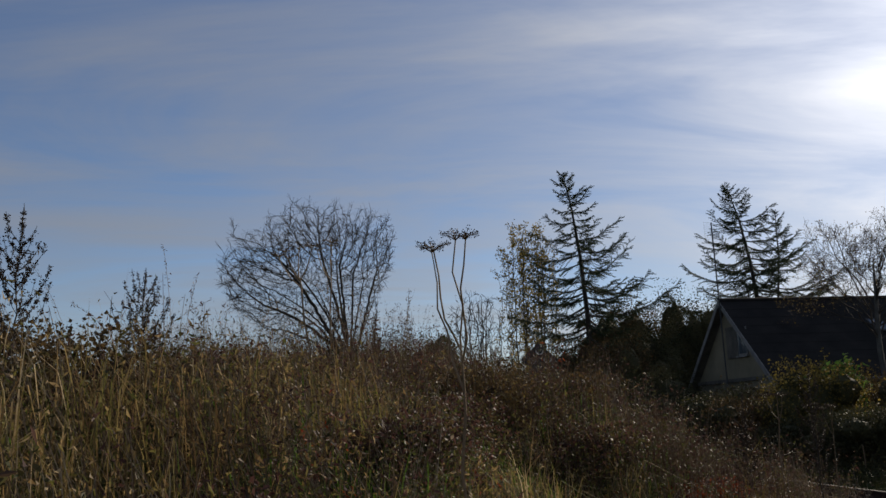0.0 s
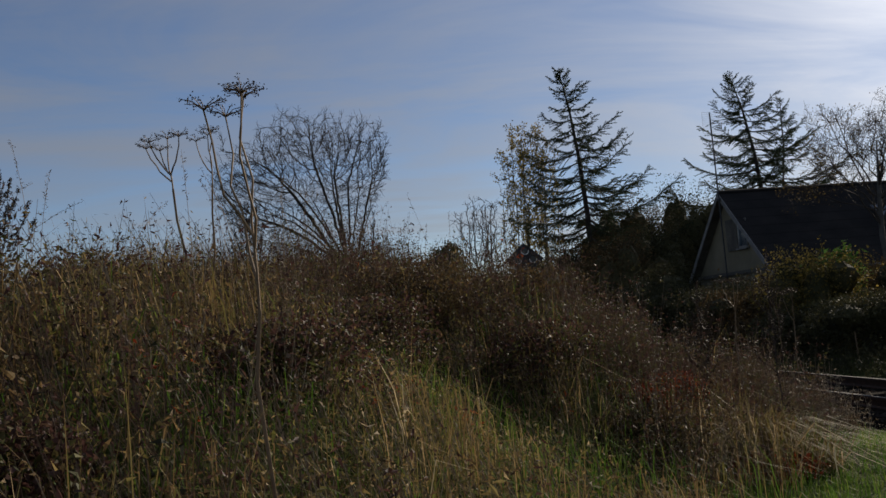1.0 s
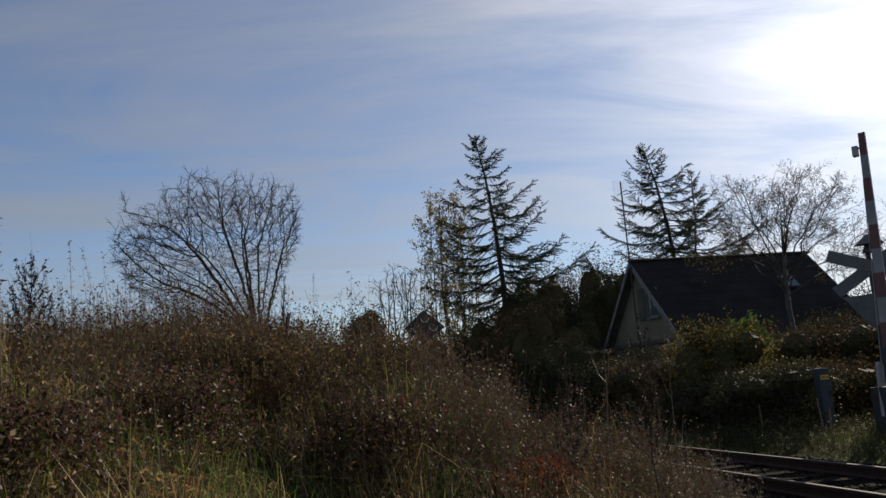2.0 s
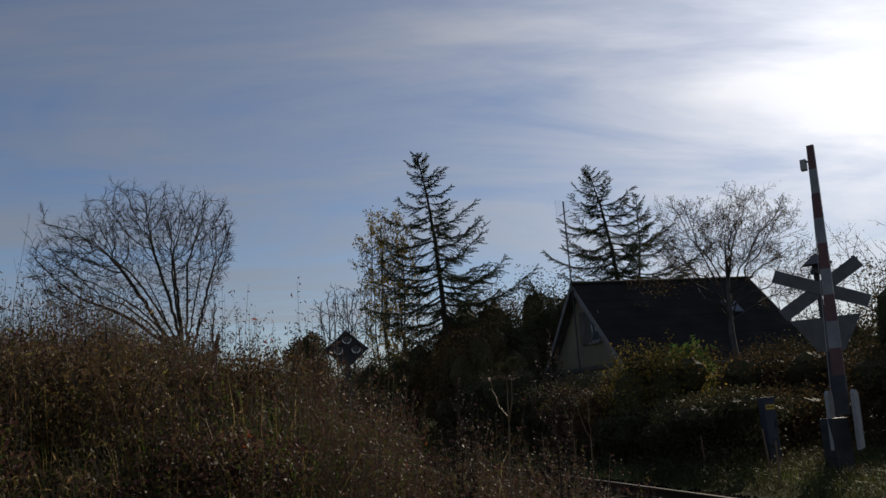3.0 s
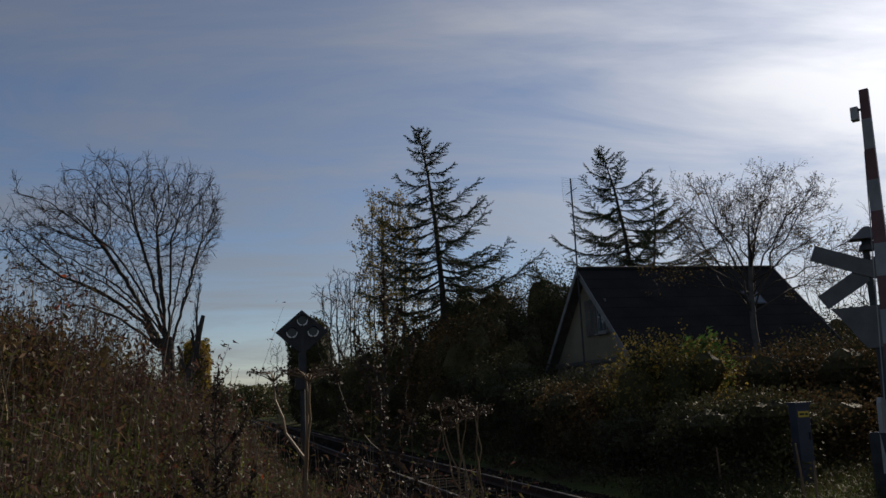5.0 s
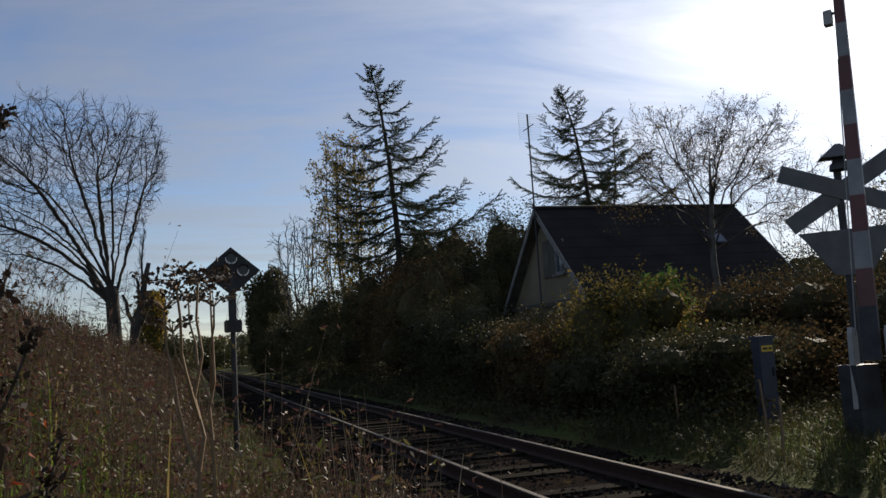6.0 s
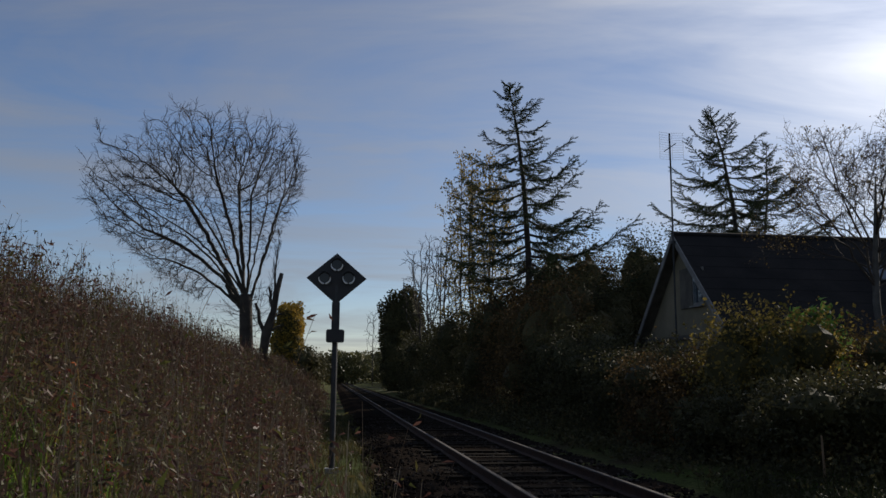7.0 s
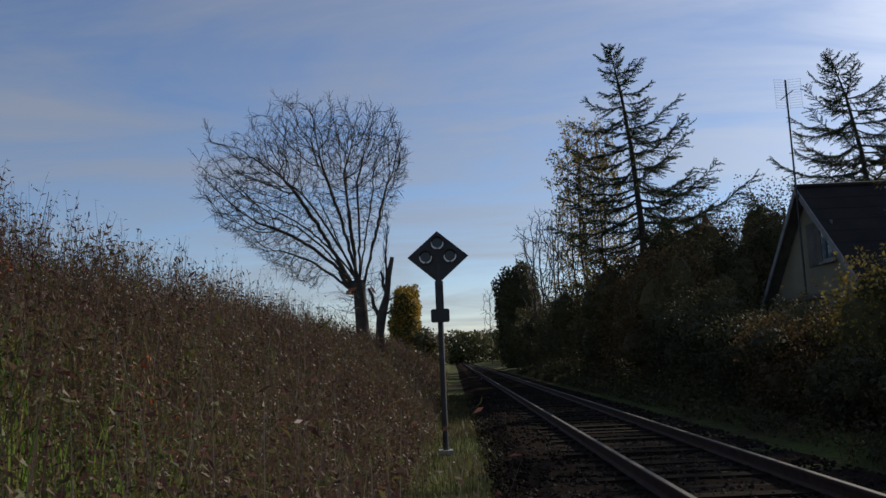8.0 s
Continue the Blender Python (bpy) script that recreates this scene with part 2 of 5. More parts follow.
# ---- geometry helpers ----
class Geo:
    """Collects vertices and faces of four corners (a triangle repeats its last one)."""

    def __init__(self):
        self.v, self.f, self.n = [], [], 0

    def add(self, verts, quads):
        verts, quads = np.asarray(verts, float).reshape(-1, 3), np.asarray(quads, int).reshape(-1, 4)
        self.v.append(verts)
        self.f.append(quads + self.n)
        self.n += len(verts)
        return self

    def tube(self, pts, radii, sides=5, cap=True):
        pts, radii = np.asarray(pts, float), np.asarray(radii, float)
        d = np.gradient(pts, axis=0)
        d /= np.linalg.norm(d, axis=1)[:, None] + 1e-9
        ref = np.array([0.0, 0.0, 1.0]) if abs(d[0, 2]) < 0.85 else np.array([1.0, 0.0, 0.0])
        a = np.cross(d, ref)
        a /= np.linalg.norm(a, axis=1)[:, None] + 1e-9
        b = np.cross(d, a)
        ang = np.arange(sides) * 2 * np.pi / sides
        ring = pts[:, None] + radii[:, None, None] * (np.cos(ang)[None, :, None] * a[:, None] + np.sin(ang)[None, :, None] * b[:, None])
        k, s = len(pts), np.arange(sides)
        q = [np.stack([i * sides + s, i * sides + (s + 1) % sides, (i + 1) * sides + (s + 1) % sides, (i + 1) * sides + s], 1) for i in range(k - 1)]
        verts = ring.reshape(-1, 3)
        if cap:
            verts = np.vstack([verts, pts[:1], pts[-1:]])
            q.append(np.stack([(s + 1) % sides, s, np.full(sides, k * sides), np.full(sides, k * sides)], 1))
            e = (k - 1) * sides
            q.append(np.stack([e + s, e + (s + 1) % sides, np.full(sides, k * sides + 1), np.full(sides, k * sides + 1)], 1))
        return self.add(verts, np.vstack(q))

    def box(self, lo, hi, m=None):
        x0, y0, z0 = lo
        x1, y1, z1 = hi
        v = np.array([(x0, y0, z0), (x1, y0, z0), (x1, y1, z0), (x0, y1, z0), (x0, y0, z1), (x1, y0, z1), (x1, y1, z1), (x0, y1, z1)], float)
        if m is not None:
            v = np.array([tuple(m @ Vector(p)) for p in v])
        return self.add(v, [(3, 2, 1, 0), (4, 5, 6, 7), (0, 1, 5, 4), (1, 2, 6, 5), (2, 3, 7, 6), (3, 0, 4, 7)])

    def prism(self, outline, y0, y1):
        """An outline in x, z drawn out along y."""
        n = len(outline)
        v = [(x, y0, z) for x, z in outline] + [(x, y1, z) for x, z in outline] 
        cx, cz = np.mean([p[0] for p in outline]), np.mean([p[1] for p in outline])
        v += [(cx, y0, cz), (cx, y1, cz)]
        q = []
        for i in range(n):
            j = (i + 1) % n
            q += [(i, j, n + j, n + i), (j, i, 2 * n, 2 * n), (n + i, n + j, 2 * n + 1, 2 * n + 1)]
        return self.add(v, q)

    def leaves(self, pos, size, rng, up=0.2, slim=0.5, axis=None, fold=0.25):
        """One folded leaf of four corners at each place."""
        pos = np.asarray(pos, float)
        n = len(pos)
        if n == 0:
            return self
        size = np.broadcast_to(np.asarray(size, float), (n,))[:, None]
        a = rng.normal(size=(n, 3)) if axis is None else np.asarray(axis, float) + 0.35 * rng.normal(size=(n, 3))
        a[:, 2] += up
        a /= np.linalg.norm(a, axis=1)[:, None] + 1e-9
        b = np.cross(a, rng.normal(size=(n, 3)))
        b /= np.linalg.norm(b, axis=1)[:, None] + 1e-9
        c = np.cross(a, b)
        mid = pos + a * size * 0.45
        bend = c * size * fold * rng.uniform(-1, 1, (n, 1))
        v = np.stack([pos, mid + b * size * slim * 0.5 + bend, pos + a * size, mid - b * size * slim * 0.5 + bend], 1).reshape(-1, 3)
        return self.add(v, np.arange(4 * n).reshape(-1, 4))

    def blades(self, pos, length, width, rng, lean=0.35, droop=0.3):
        """Grass blades: two narrow faces each, bent over at the tip."""
        pos = np.asarray(pos, float)
        n = len(pos)
        if n == 0:
            return self
        length = np.broadcast_to(np.asarray(length, float), (n,))[:, None]
        width = np.broadcast_to(np.asarray(width, float), (n,))[:, None]
        th = rng.uniform(0, 2 * np.pi, n)
        h = np.stack([np.cos(th), np.sin(th), 0 * th], 1)
        s = np.stack([-np.sin(th), np.cos(th), 0 * th], 1)
        l1 = np.abs(rng.normal(0, lean, (n, 1)))
        l2 = l1 + np.abs(rng.normal(0, droop, (n, 1)))
        z = np.array([0, 0, 1.0])
        p1 = pos + length * 0.55 * (z + h * l1 * 0.8)
        p2 = p1 + length * 0.45 * (z * np.clip(1 - l2 * 0.9, -0.6, 1) + h * l2)
        v = np.stack([pos - s * width, pos + s * width, p1 + s * width * 0.8, p1 - s * width * 0.8, p2], 1).reshape(-1, 3)
        k = np.arange(n)[:, None] * 5
        return self.add(v, np.vstack([k + [0, 1, 2, 3], k + [3, 2, 4, 4]]))

    def mesh(self, name, mat, smooth=False):
        v, f = np.vstack(self.v), np.vstack(self.f)
        tri = f[:, 3] == f[:, 2]
        me = bpy.data.meshes.new(name)
        counts = np.where(tri, 3, 4)
        keep = np.ones(f.shape, bool)
        keep[tri, 3] = False
        loops = f[keep]
        me.vertices.add(len(v)), me.loops.add(len(loops)), me.polygons.add(len(f))
        me.vertices.foreach_set("co", v.astype(np.float32).ravel())
        me.loops.foreach_set("vertex_index", loops.astype(np.int32))
        starts = np.concatenate([[0], np.cumsum(counts)[:-1]])
        me.polygons.foreach_set("loop_start", starts.astype(np.int32))
        me.polygons.foreach_set("use_smooth", np.full(len(f), smooth))
        me.materials.append(mat)
        me.update(calc_edges=True)
        me.validate()
        return me


def thing(name, label, category, at=(0, 0, 0), group="", kind=""):
    """An Empty at the base of a thing, which parents its parts."""
    ob = new(name)
    ob.location = at
    ob.empty_display_size = 0.2
    return tagged(ob, label, category, group, kind)


def part(name, geo, mat, parent, label="", smooth=False, at=None, kind=""):
    """One mesh under a thing or a part, in its parent's own coordinates."""
    ob = new(name, geo.mesh(name, mat, smooth) if isinstance(geo, Geo) else geo)
    ob.parent = parent
    if at is not None:
        ob.location = at
    return tagged(ob, label, kind=kind)


def single(name, geo, mat, label, category="", group="", kind="", smooth=False, at=(0, 0, 0)):
    ob = new(name, geo.mesh(name, mat, smooth))
    ob.location = at
    return tagged(ob, label, category, group, kind)


def step(a, b, x):
    t = np.clip((np.asarray(x, float) - a) / (b - a), 0, 1)
    return t * t * (3 - 2 * t)


# ---- lie of the land ----
WAY = np.array([0.586, 0.81])          # the way of the footpath and the road


def left_of_path(x, y):
    return -(np.asarray(x) + 2.0) * WAY[1] + (np.asarray(y) - 3.82) * WAY[0]


def bank_depth(x, y):
    """How far a place lies inside the overgrown bank, from its foot."""
    return np.minimum(-2.5 + 0.7 * step(3.6, 5.0, y) * (1 - step(6.5, 9.5, y)) - np.asarray(x), left_of_path(x, y) - 0.75)


def height(x, y):
    x, y = np.asarray(x, float), np.asarray(y, float)
    q = bank_depth(x, y)
    bank = (1.5 + 0.6 * step(4.0, 10.0, y)) * step(0.0, 3.4 + 0.8 * step(4.0, 10.0, y), q)
    wob = 0.12 * np.sin(1.3 * x + 0.4 * y) * np.cos(0.9 * y - 0.5 * x) * step(0.2, 1.5, q)
    low = -0.28 * (1 - step(0.0, 1.0, q)) * step(7.0, 10.0, y) * (1 - step(-0.8, 2.2, x))            # the cutting beside the track
    track = -0.12 * (1 - step(2.0, 3.0, np.abs(x - 0.75)))
    hollow = -0.4 * np.exp(-(((x + 5.6) / 1.1) ** 2 + ((y - 3.4) / 1.2) ** 2))
    return bank + wob + hollow + np.minimum(low, track) - 0.06


def build_ground():
    xs = np.concatenate([[-2500, -600, -200, -80, -40, -25, -18], np.arange(-14, 12.1, 0.4), [15, 20, 30, 60, 150, 500, 2500]])
    ys = np.concatenate([[-2500, -500, -100, -30, -15], np.arange(-9, 24.1, 0.4), np.arange(25, 60, 2.0), [65, 75, 90, 120, 200, 400, 1000, 3000]])
    X, Y = np.meshgrid(xs, ys)
    Z = height(X, Y)
    nx = len(xs)
    i, j = np.meshgrid(np.arange(len(ys) - 1), np.arange(nx - 1), indexing="ij")
    k = (i * nx + j).ravel()
    g = Geo().add(np.stack([X, Y, Z], -1), np.stack([k, k + 1, k + nx + 1, k + nx], 1))
    single("ground", g, M_GROUND, "uneven soil and turf rising to a weedy bank", "ground", kind="structure", smooth=True)


build_ground()

# road beside the footpath, crossing the track
g = Geo()
side = np.array([WAY[1], -WAY[0]])
mid = np.array([-2.0, 3.82]) + side * 5.4
pts = []
for s in np.linspace(-30, 40, 36):
    c = mid + WAY * s
    for o in (-2.0, 0.0, 2.0):
        p = c + side * o
        pts.append((p[0], p[1], float(height(p[0], p[1])) + (0.1 if o == 0 else 0.045)))
g.add(pts, [(3 * i + j, 3 * i + j + 1, 3 * i + j + 4, 3 * i + j + 3) for i in range(35) for j in range(2)])
single("road", g, M_ASPHALT, "narrow grey asphalt road over the level crossing", "road", kind="structure")

# ---- railway ----
g = Geo()
prof = [(-3.0 + 0.75 + 0.4, -0.42), (-1.75 + 0.75, -0.17), (1.75 + 0.75, -0.17), (2.75 + 0.75, -0.42)]
ys = np.concatenate([np.arange(-20, 60, 1.0), np.arange(60, 300, 10.0)])
v = [(x, y, z + 0.02 * math.sin(3.1 * y + 2 * x)) for y in ys for x, z in prof]
g.add(v, [(4 * i + j, 4 * i + j + 1, 4 * i + j + 5, 4 * i + j + 4) for i in range(len(ys) - 1) for j in range(3)])
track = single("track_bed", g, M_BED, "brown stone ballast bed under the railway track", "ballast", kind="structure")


def rail(x):
    r = thing("rail", "rusty steel rail with a bright worn head on sleepers", "rail", (x, 0, 0), "rails of the track", kind="structure")
    body = Geo().prism([(-0.065, -0.155), (0.065, -0.155), (0.065, -0.14), (0.01, -0.12), (0.01, -0.045), (0.034, -0.035), (0.034, -0.006), (-0.034, -0.006), (-0.034, -0.035), (-0.01, -0.045), (-0.01, -0.12), (-0.065, -0.14)], -20, 300)
    part("rail_web", body, M_RAIL_SIDE, r)
    part("rail_head", Geo().prism([(-0.032, -0.006), (0.032, -0.006), (0.026, 0.002), (-0.026, 0.002)], -20, 300), M_RAIL_TOP, r, "bright worn running surface")


rail(0.0)
rail(1.5)
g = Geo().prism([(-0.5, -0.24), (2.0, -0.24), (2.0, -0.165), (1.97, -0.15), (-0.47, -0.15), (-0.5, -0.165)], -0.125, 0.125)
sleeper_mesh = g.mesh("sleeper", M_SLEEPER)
rng = np.random.default_rng(3)
for i in range(180):
    s = part("sleeper", sleeper_mesh, None, track)
    s.location = (rng.normal(0, 0.012), -2 + 0.62 * i, rng.normal(0, 0.006))
    s.rotation_euler = (0, 0, rng.normal(0, 0.008))

# loose ballast stones
rng = np.random.default_rng(5)
n = 12000
sx = rng.uniform(-1.6, 3.2, n)
sy = 5.5 + 30 * rng.random(n) ** 1.6
on = ~((np.abs(sx) < 0.09) | (np.abs(sx - 1.5) < 0.09))
sx, sy = sx[on], sy[on]
sz = np.where(sx < -1.0, -0.17 - (-1.0 - sx) * 0.2, np.where(sx > 2.5, -0.17 - (sx - 2.5) * 0.25, -0.17))
c = np.stack([sx, sy, sz + 0.005], 1)
r = rng.uniform(0.018, 0.042, len(c))[:, None, None]
o = np.array([(1, 0, 0), (0, 1, 0), (-1, 0, 0), (0, -1, 0), (0, 0, 0.8), (0, 0, -0.8)])
v = c[:, None] + r * (o[None] + rng.normal(0, 0.25, (len(c), 6, 3)))
k = np.arange(len(c))[:, None] * 6
g = Geo().add(v, np.vstack([k + f for f in ([0, 1, 4, 4], [1, 2, 4, 4], [2, 3, 4, 4], [3, 0, 4, 4], [1, 0, 5, 5], [2, 1, 5, 5], [3, 2, 5, 5], [0, 3, 5, 5])]))
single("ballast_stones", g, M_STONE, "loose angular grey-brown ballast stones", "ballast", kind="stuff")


# ---- house ----
def build_house():
    L, half, ridge, eave, wall_top = 8.5, 3.95, 6.22, 2.55, 2.75
    h = thing("house", "small pale rendered house with a steep dark roof and gable window", "house", (9.2, 30.45, -0.05))
    g = Geo()
    hw = half - 0.45
    wz = ridge - 0.2 - hw * (ridge - eave) / half
    out = [(-hw, 0), (hw, 0), (hw, wz), (0, ridge - 0.2), (-hw, wz)]
    for x0, x1 in ((0.35, 0.65), (L - 0.65, L - 0.35)):
        v = [(x0, y, z) for y, z in out] + [(x1, y, z) for y, z in out]
        g.add(v, [(0, 1, 2, 2), (0, 2, 3, 3), (0, 3, 4, 4), (5, 7, 6, 6), (5, 8, 7, 7), (5, 9, 8, 8)] + [(i, (i + 1) % 5, (i + 1) % 5 + 5, i + 5) for i in range(5)])
    g.box((0.65, -hw, 0), (L - 0.65, -hw + 0.3, wz)).box((0.65, hw - 0.3, 0), (L - 0.65, hw, wz))
    part("wall", g, M_WALL, h, "pale render with grey streaks")
    # roof: two slabs with lapped sheet courses
    slope = math.atan2(ridge - eave, half)
    for s in (-1, 1):
        slab = []
        for x in (0.02, L - 0.02):
            slab += [(x, 0, ridge), (x, s * half, eave), (x, s * half, eave - 0.12), (x, 0, ridge - 0.14)]
        roof = part("roof", Geo().add(slab, [(0, 1, 2, 3), (7, 6, 5, 4), (0, 4, 5, 1), (1, 5, 6, 2), (2, 6, 7, 3), (3, 7, 4, 0)]), M_WOOD, h, "steep dark roof slope")
        n = 9
        for i in range(n):
            a, b = i / n, (i + 1) / n + 0.012
            y0, z0 = s * half * a, ridge - (ridge - eave) * a
            y1, z1 = s * half * b, ridge - (ridge - eave) * b
            ny, nz, t, lift = s * math.sin(slope), math.cos(slope), 0.03, 0.008
            v = []
            for x in (0.0, L):
                v += [(x, y0 + ny * 0.004, z0 + nz * 0.004), (x, y0 + ny * t, z0 + nz * t), (x, y1 + ny * (t + lift), z1 + nz * (t + lift)), (x, y1 + ny * lift, z1 + nz * lift)]
            part("sheet", Geo().add(v, [(0, 1, 2, 3), (7, 6, 5, 4), (1, 5, 6, 2), (0, 4, 5, 1), (3, 2, 6, 7), (4, 0, 3, 7)]), M_ROOF, roof)
    part("ridge_cap", Geo().tube([(-0.02, 0, ridge + 0.04), (L + 0.02, 0, ridge + 0.04)], [0.1, 0.1], 8), M_ROOF, h)
    # barge boards
    for x in (-0.05, L + 0.01):
        for s in (-1, 1):
            g = Geo()
            v = []
            for xx in (x, x + 0.04):
                v += [(xx, 0, ridge + 0.05), (xx, 0, ridge - 0.2), (xx, s * half, eave - 0.2), (xx, s * half, eave + 0.05)]
            g.add(v, [(0, 1, 2, 3), (7, 6, 5, 4), (0, 3, 7, 4), (1, 5, 6, 2), (0, 4, 5, 1), (3, 2, 6, 7)])
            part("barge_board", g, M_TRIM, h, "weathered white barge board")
    # attic window in the near gable
    w = part("window", Geo().box((0.30, -1.55, 3.75), (0.345, -0.75, 4.95)), M_TRIM, h, "tall narrow white attic window")
    part("pane", Geo().box((0.285, -1.47, 3.83), (0.298, -1.17, 4.87)), M_GLASS, w)
    part("pane", Geo().box((0.285, -1.13, 3.83), (0.298, -0.83, 4.87)), M_GLASS, w)
    part("window_sill", Geo().box((0.2, -1.62, 3.68), (0.345, -0.68, 3.745)), M_TRIM, w)
    part("shutter", Geo().box((0.29, -0.72, 3.7), (0.345, 0.25, 5.05)), M_WOOD, h, "grey boarded shutter")
    # porch beam and fascia low on the far side
    part("fascia", Geo().box((0.0, -half - 0.06, eave - 0.12), (L, -half - 0.02, eave + 0.06)), M_TRIM, h)
    part("gutter", Geo().tube([(0.0, -half - 0.12, eave - 0.02), (L, -half - 0.12, eave - 0.06)], [0.06, 0.06], 8), M_POST, h)
    # roof light
    slope = math.atan2(ridge - eave, half)
    m = Matrix.Translation((6.35, -1.55, ridge - (ridge - eave) * 1.55 / half)) @ Matrix.Rotation(slope, 4, "X")
    f = part("roof_window", Geo().box((-0.36, -0.42, 0.05), (0.36, 0.42, 0.14), m), M_POST, h, "small roof light reflecting the sky")
    part("pane", Geo().box((-0.3, -0.36, 0.142), (0.3, 0.36, 0.15), m), M_GLASS, f)
    # chimney-side wall vent board
    part("gable_beam", Geo().box((0.24, -hw + 0.02, wz - 0.1), (0.34, hw - 0.02, wz + 0.05)), M_WOOD, h)
    return h


build_house()


def build_mast():
    m = thing("aerial_mast", "tall thin steel aerial mast beside the gable", "antenna", (9.1, 30.2, -0.06))
    top = 9.75
    part("pole", Geo().tube([(0, 0, 0), (0, 0, top)], [0.035, 0.03], 8), M_POST, m)
    part("boom_tube", Geo().tube([(0.0, -0.5, top - 0.5), (0.0, 0.5, top - 0.5)], [0.015, 0.015], 6), M_POST, m)
    grid = Geo()
    for s in (-1, 1):
        for i in range(12):
            z = top - 0.95 + i * 0.085
            grid.tube([(s * 0.06, -0.05, z), (s * 0.42, -0.14, z)], [0.0035, 0.0035], 4)
        for x in (0.06, 0.42):
            grid.tube([(s * x, -0.05 - (x - 0.06) * 0.25, top - 0.97), (s * x, -0.05 - (x - 0.06) * 0.25, top)], [0.004, 0.004], 4)
    part("reflector_grid", grid, M_GREYBOX, m, "pale wire grid reflector")
    part("bracket", Geo().box((-0.06, -0.08, 5.9), (0.3, 0.08, 5.98)), M_POST, m)


build_mast()


# ---- railway signal ----
def disc(geo, cx, cz, r, y0, y1, n=20):
    return geo.prism([(cx + r * math.cos(a), cz + r * math.sin(a)) for a in np.linspace(0, 2 * np.pi, n, endpoint=False)], y0, y1)


def build_signal():
    s = thing("railway_signal", "black diamond railway signal with three white-rimmed lamps on a post", "signal", (-2.19, 18.3, -0.36))
    z = 0.36
    part("post", Geo().tube([(0, 0.05, 0), (0, 0.05, 3.1 + z)], [0.052, 0.052], 10), M_POST, s)
    part("foot", Geo().box((-0.12, -0.07, -0.1), (0.12, 0.17, 0.1)), M_GREYBOX, s)
    part("plate", Geo().prism([(0, 3.45 + z), (-0.51, 3.02 + z), (0, 2.58 + z), (0.51, 3.02 + z)], -0.03, -0.005), M_BLACK, s, "black diamond board")
    part("edge_strip", Geo().prism([(0, 3.47 + z), (-0.53, 3.02 + z), (0, 2.56 + z), (0.53, 3.02 + z)], -0.004, 0.008), M_POST, s)
    for cx, cz in ((0.0, 3.25), (-0.21, 3.01), (0.21, 3.02)):
        lamp = part("lamp", disc(Geo(), cx, cz + z, 0.1, -0.09, -0.031), M_BLACK, s, "round lamp housing")
        part("lens", disc(Geo(), cx, cz + z, 0.086, -0.1, -0.091), M_LENS, lamp)
        g = Geo()
        # only the lit lower part of the white rim, its highlight shaped as a crescent
        arc = np.linspace(np.radians(170), np.radians(370), 15)
        g.tube([(cx + 0.1 * math.cos(a), -0.1, cz + z + 0.1 * math.sin(a)) for a in arc], [0.008 + 0.009 * math.sin(math.pi * k / 14) for k in range(15)], 6)
        part("rim", g, M_RIM, lamp, "lit lower crescent of the white lamp rim")
        g = Geo()
        arc = np.linspace(np.radians(15), np.radians(165), 11)
        v = [(cx + 0.104 * math.cos(a), y, cz + z + 0.104 * math.sin(a)) for y in (-0.2, -0.09) for a in arc]
        v += [(cx + 0.109 * math.cos(a), y, cz + z + 0.109 * math.sin(a)) for y in (-0.2, -0.09) for a in arc]
        g.add(v, [(i, i + 1, 12 + i, 11 + i) for i in range(10)] + [(22 + i, 33 + i, 34 + i, 23 + i) for i in range(10)] + [(i, 22 + i, 23 + i, i + 1) for i in range(10)])
        part("hood", g, M_BLACK, lamp)
    part("neck", Geo().prism([(-0.07, 2.12 + z), (0.07, 2.12 + z), (0.07, 2.6 + z), (-0.07, 2.6 + z)], -0.03, 0.1), M_POST, s)
    out = []
    for a in np.linspace(0, 2 * np.pi, 24, endpoint=False):
        cxx, czz = math.copysign(0.115, math.cos(a)), math.copysign(0.075, math.sin(a))
        out.append((cxx + 0.045 * math.cos(a), czz + 2.0 + z + 0.04 * math.sin(a)))
    part("junction_box", Geo().prism(out, -0.08, 0.0), M_BLACK, s, "small dark rounded box")
    part("bracket", Geo().box((-0.02, -0.034, 2.5 + z), (0.03, -0.02, 2.9 + z)), M_POST, s)


build_signal()


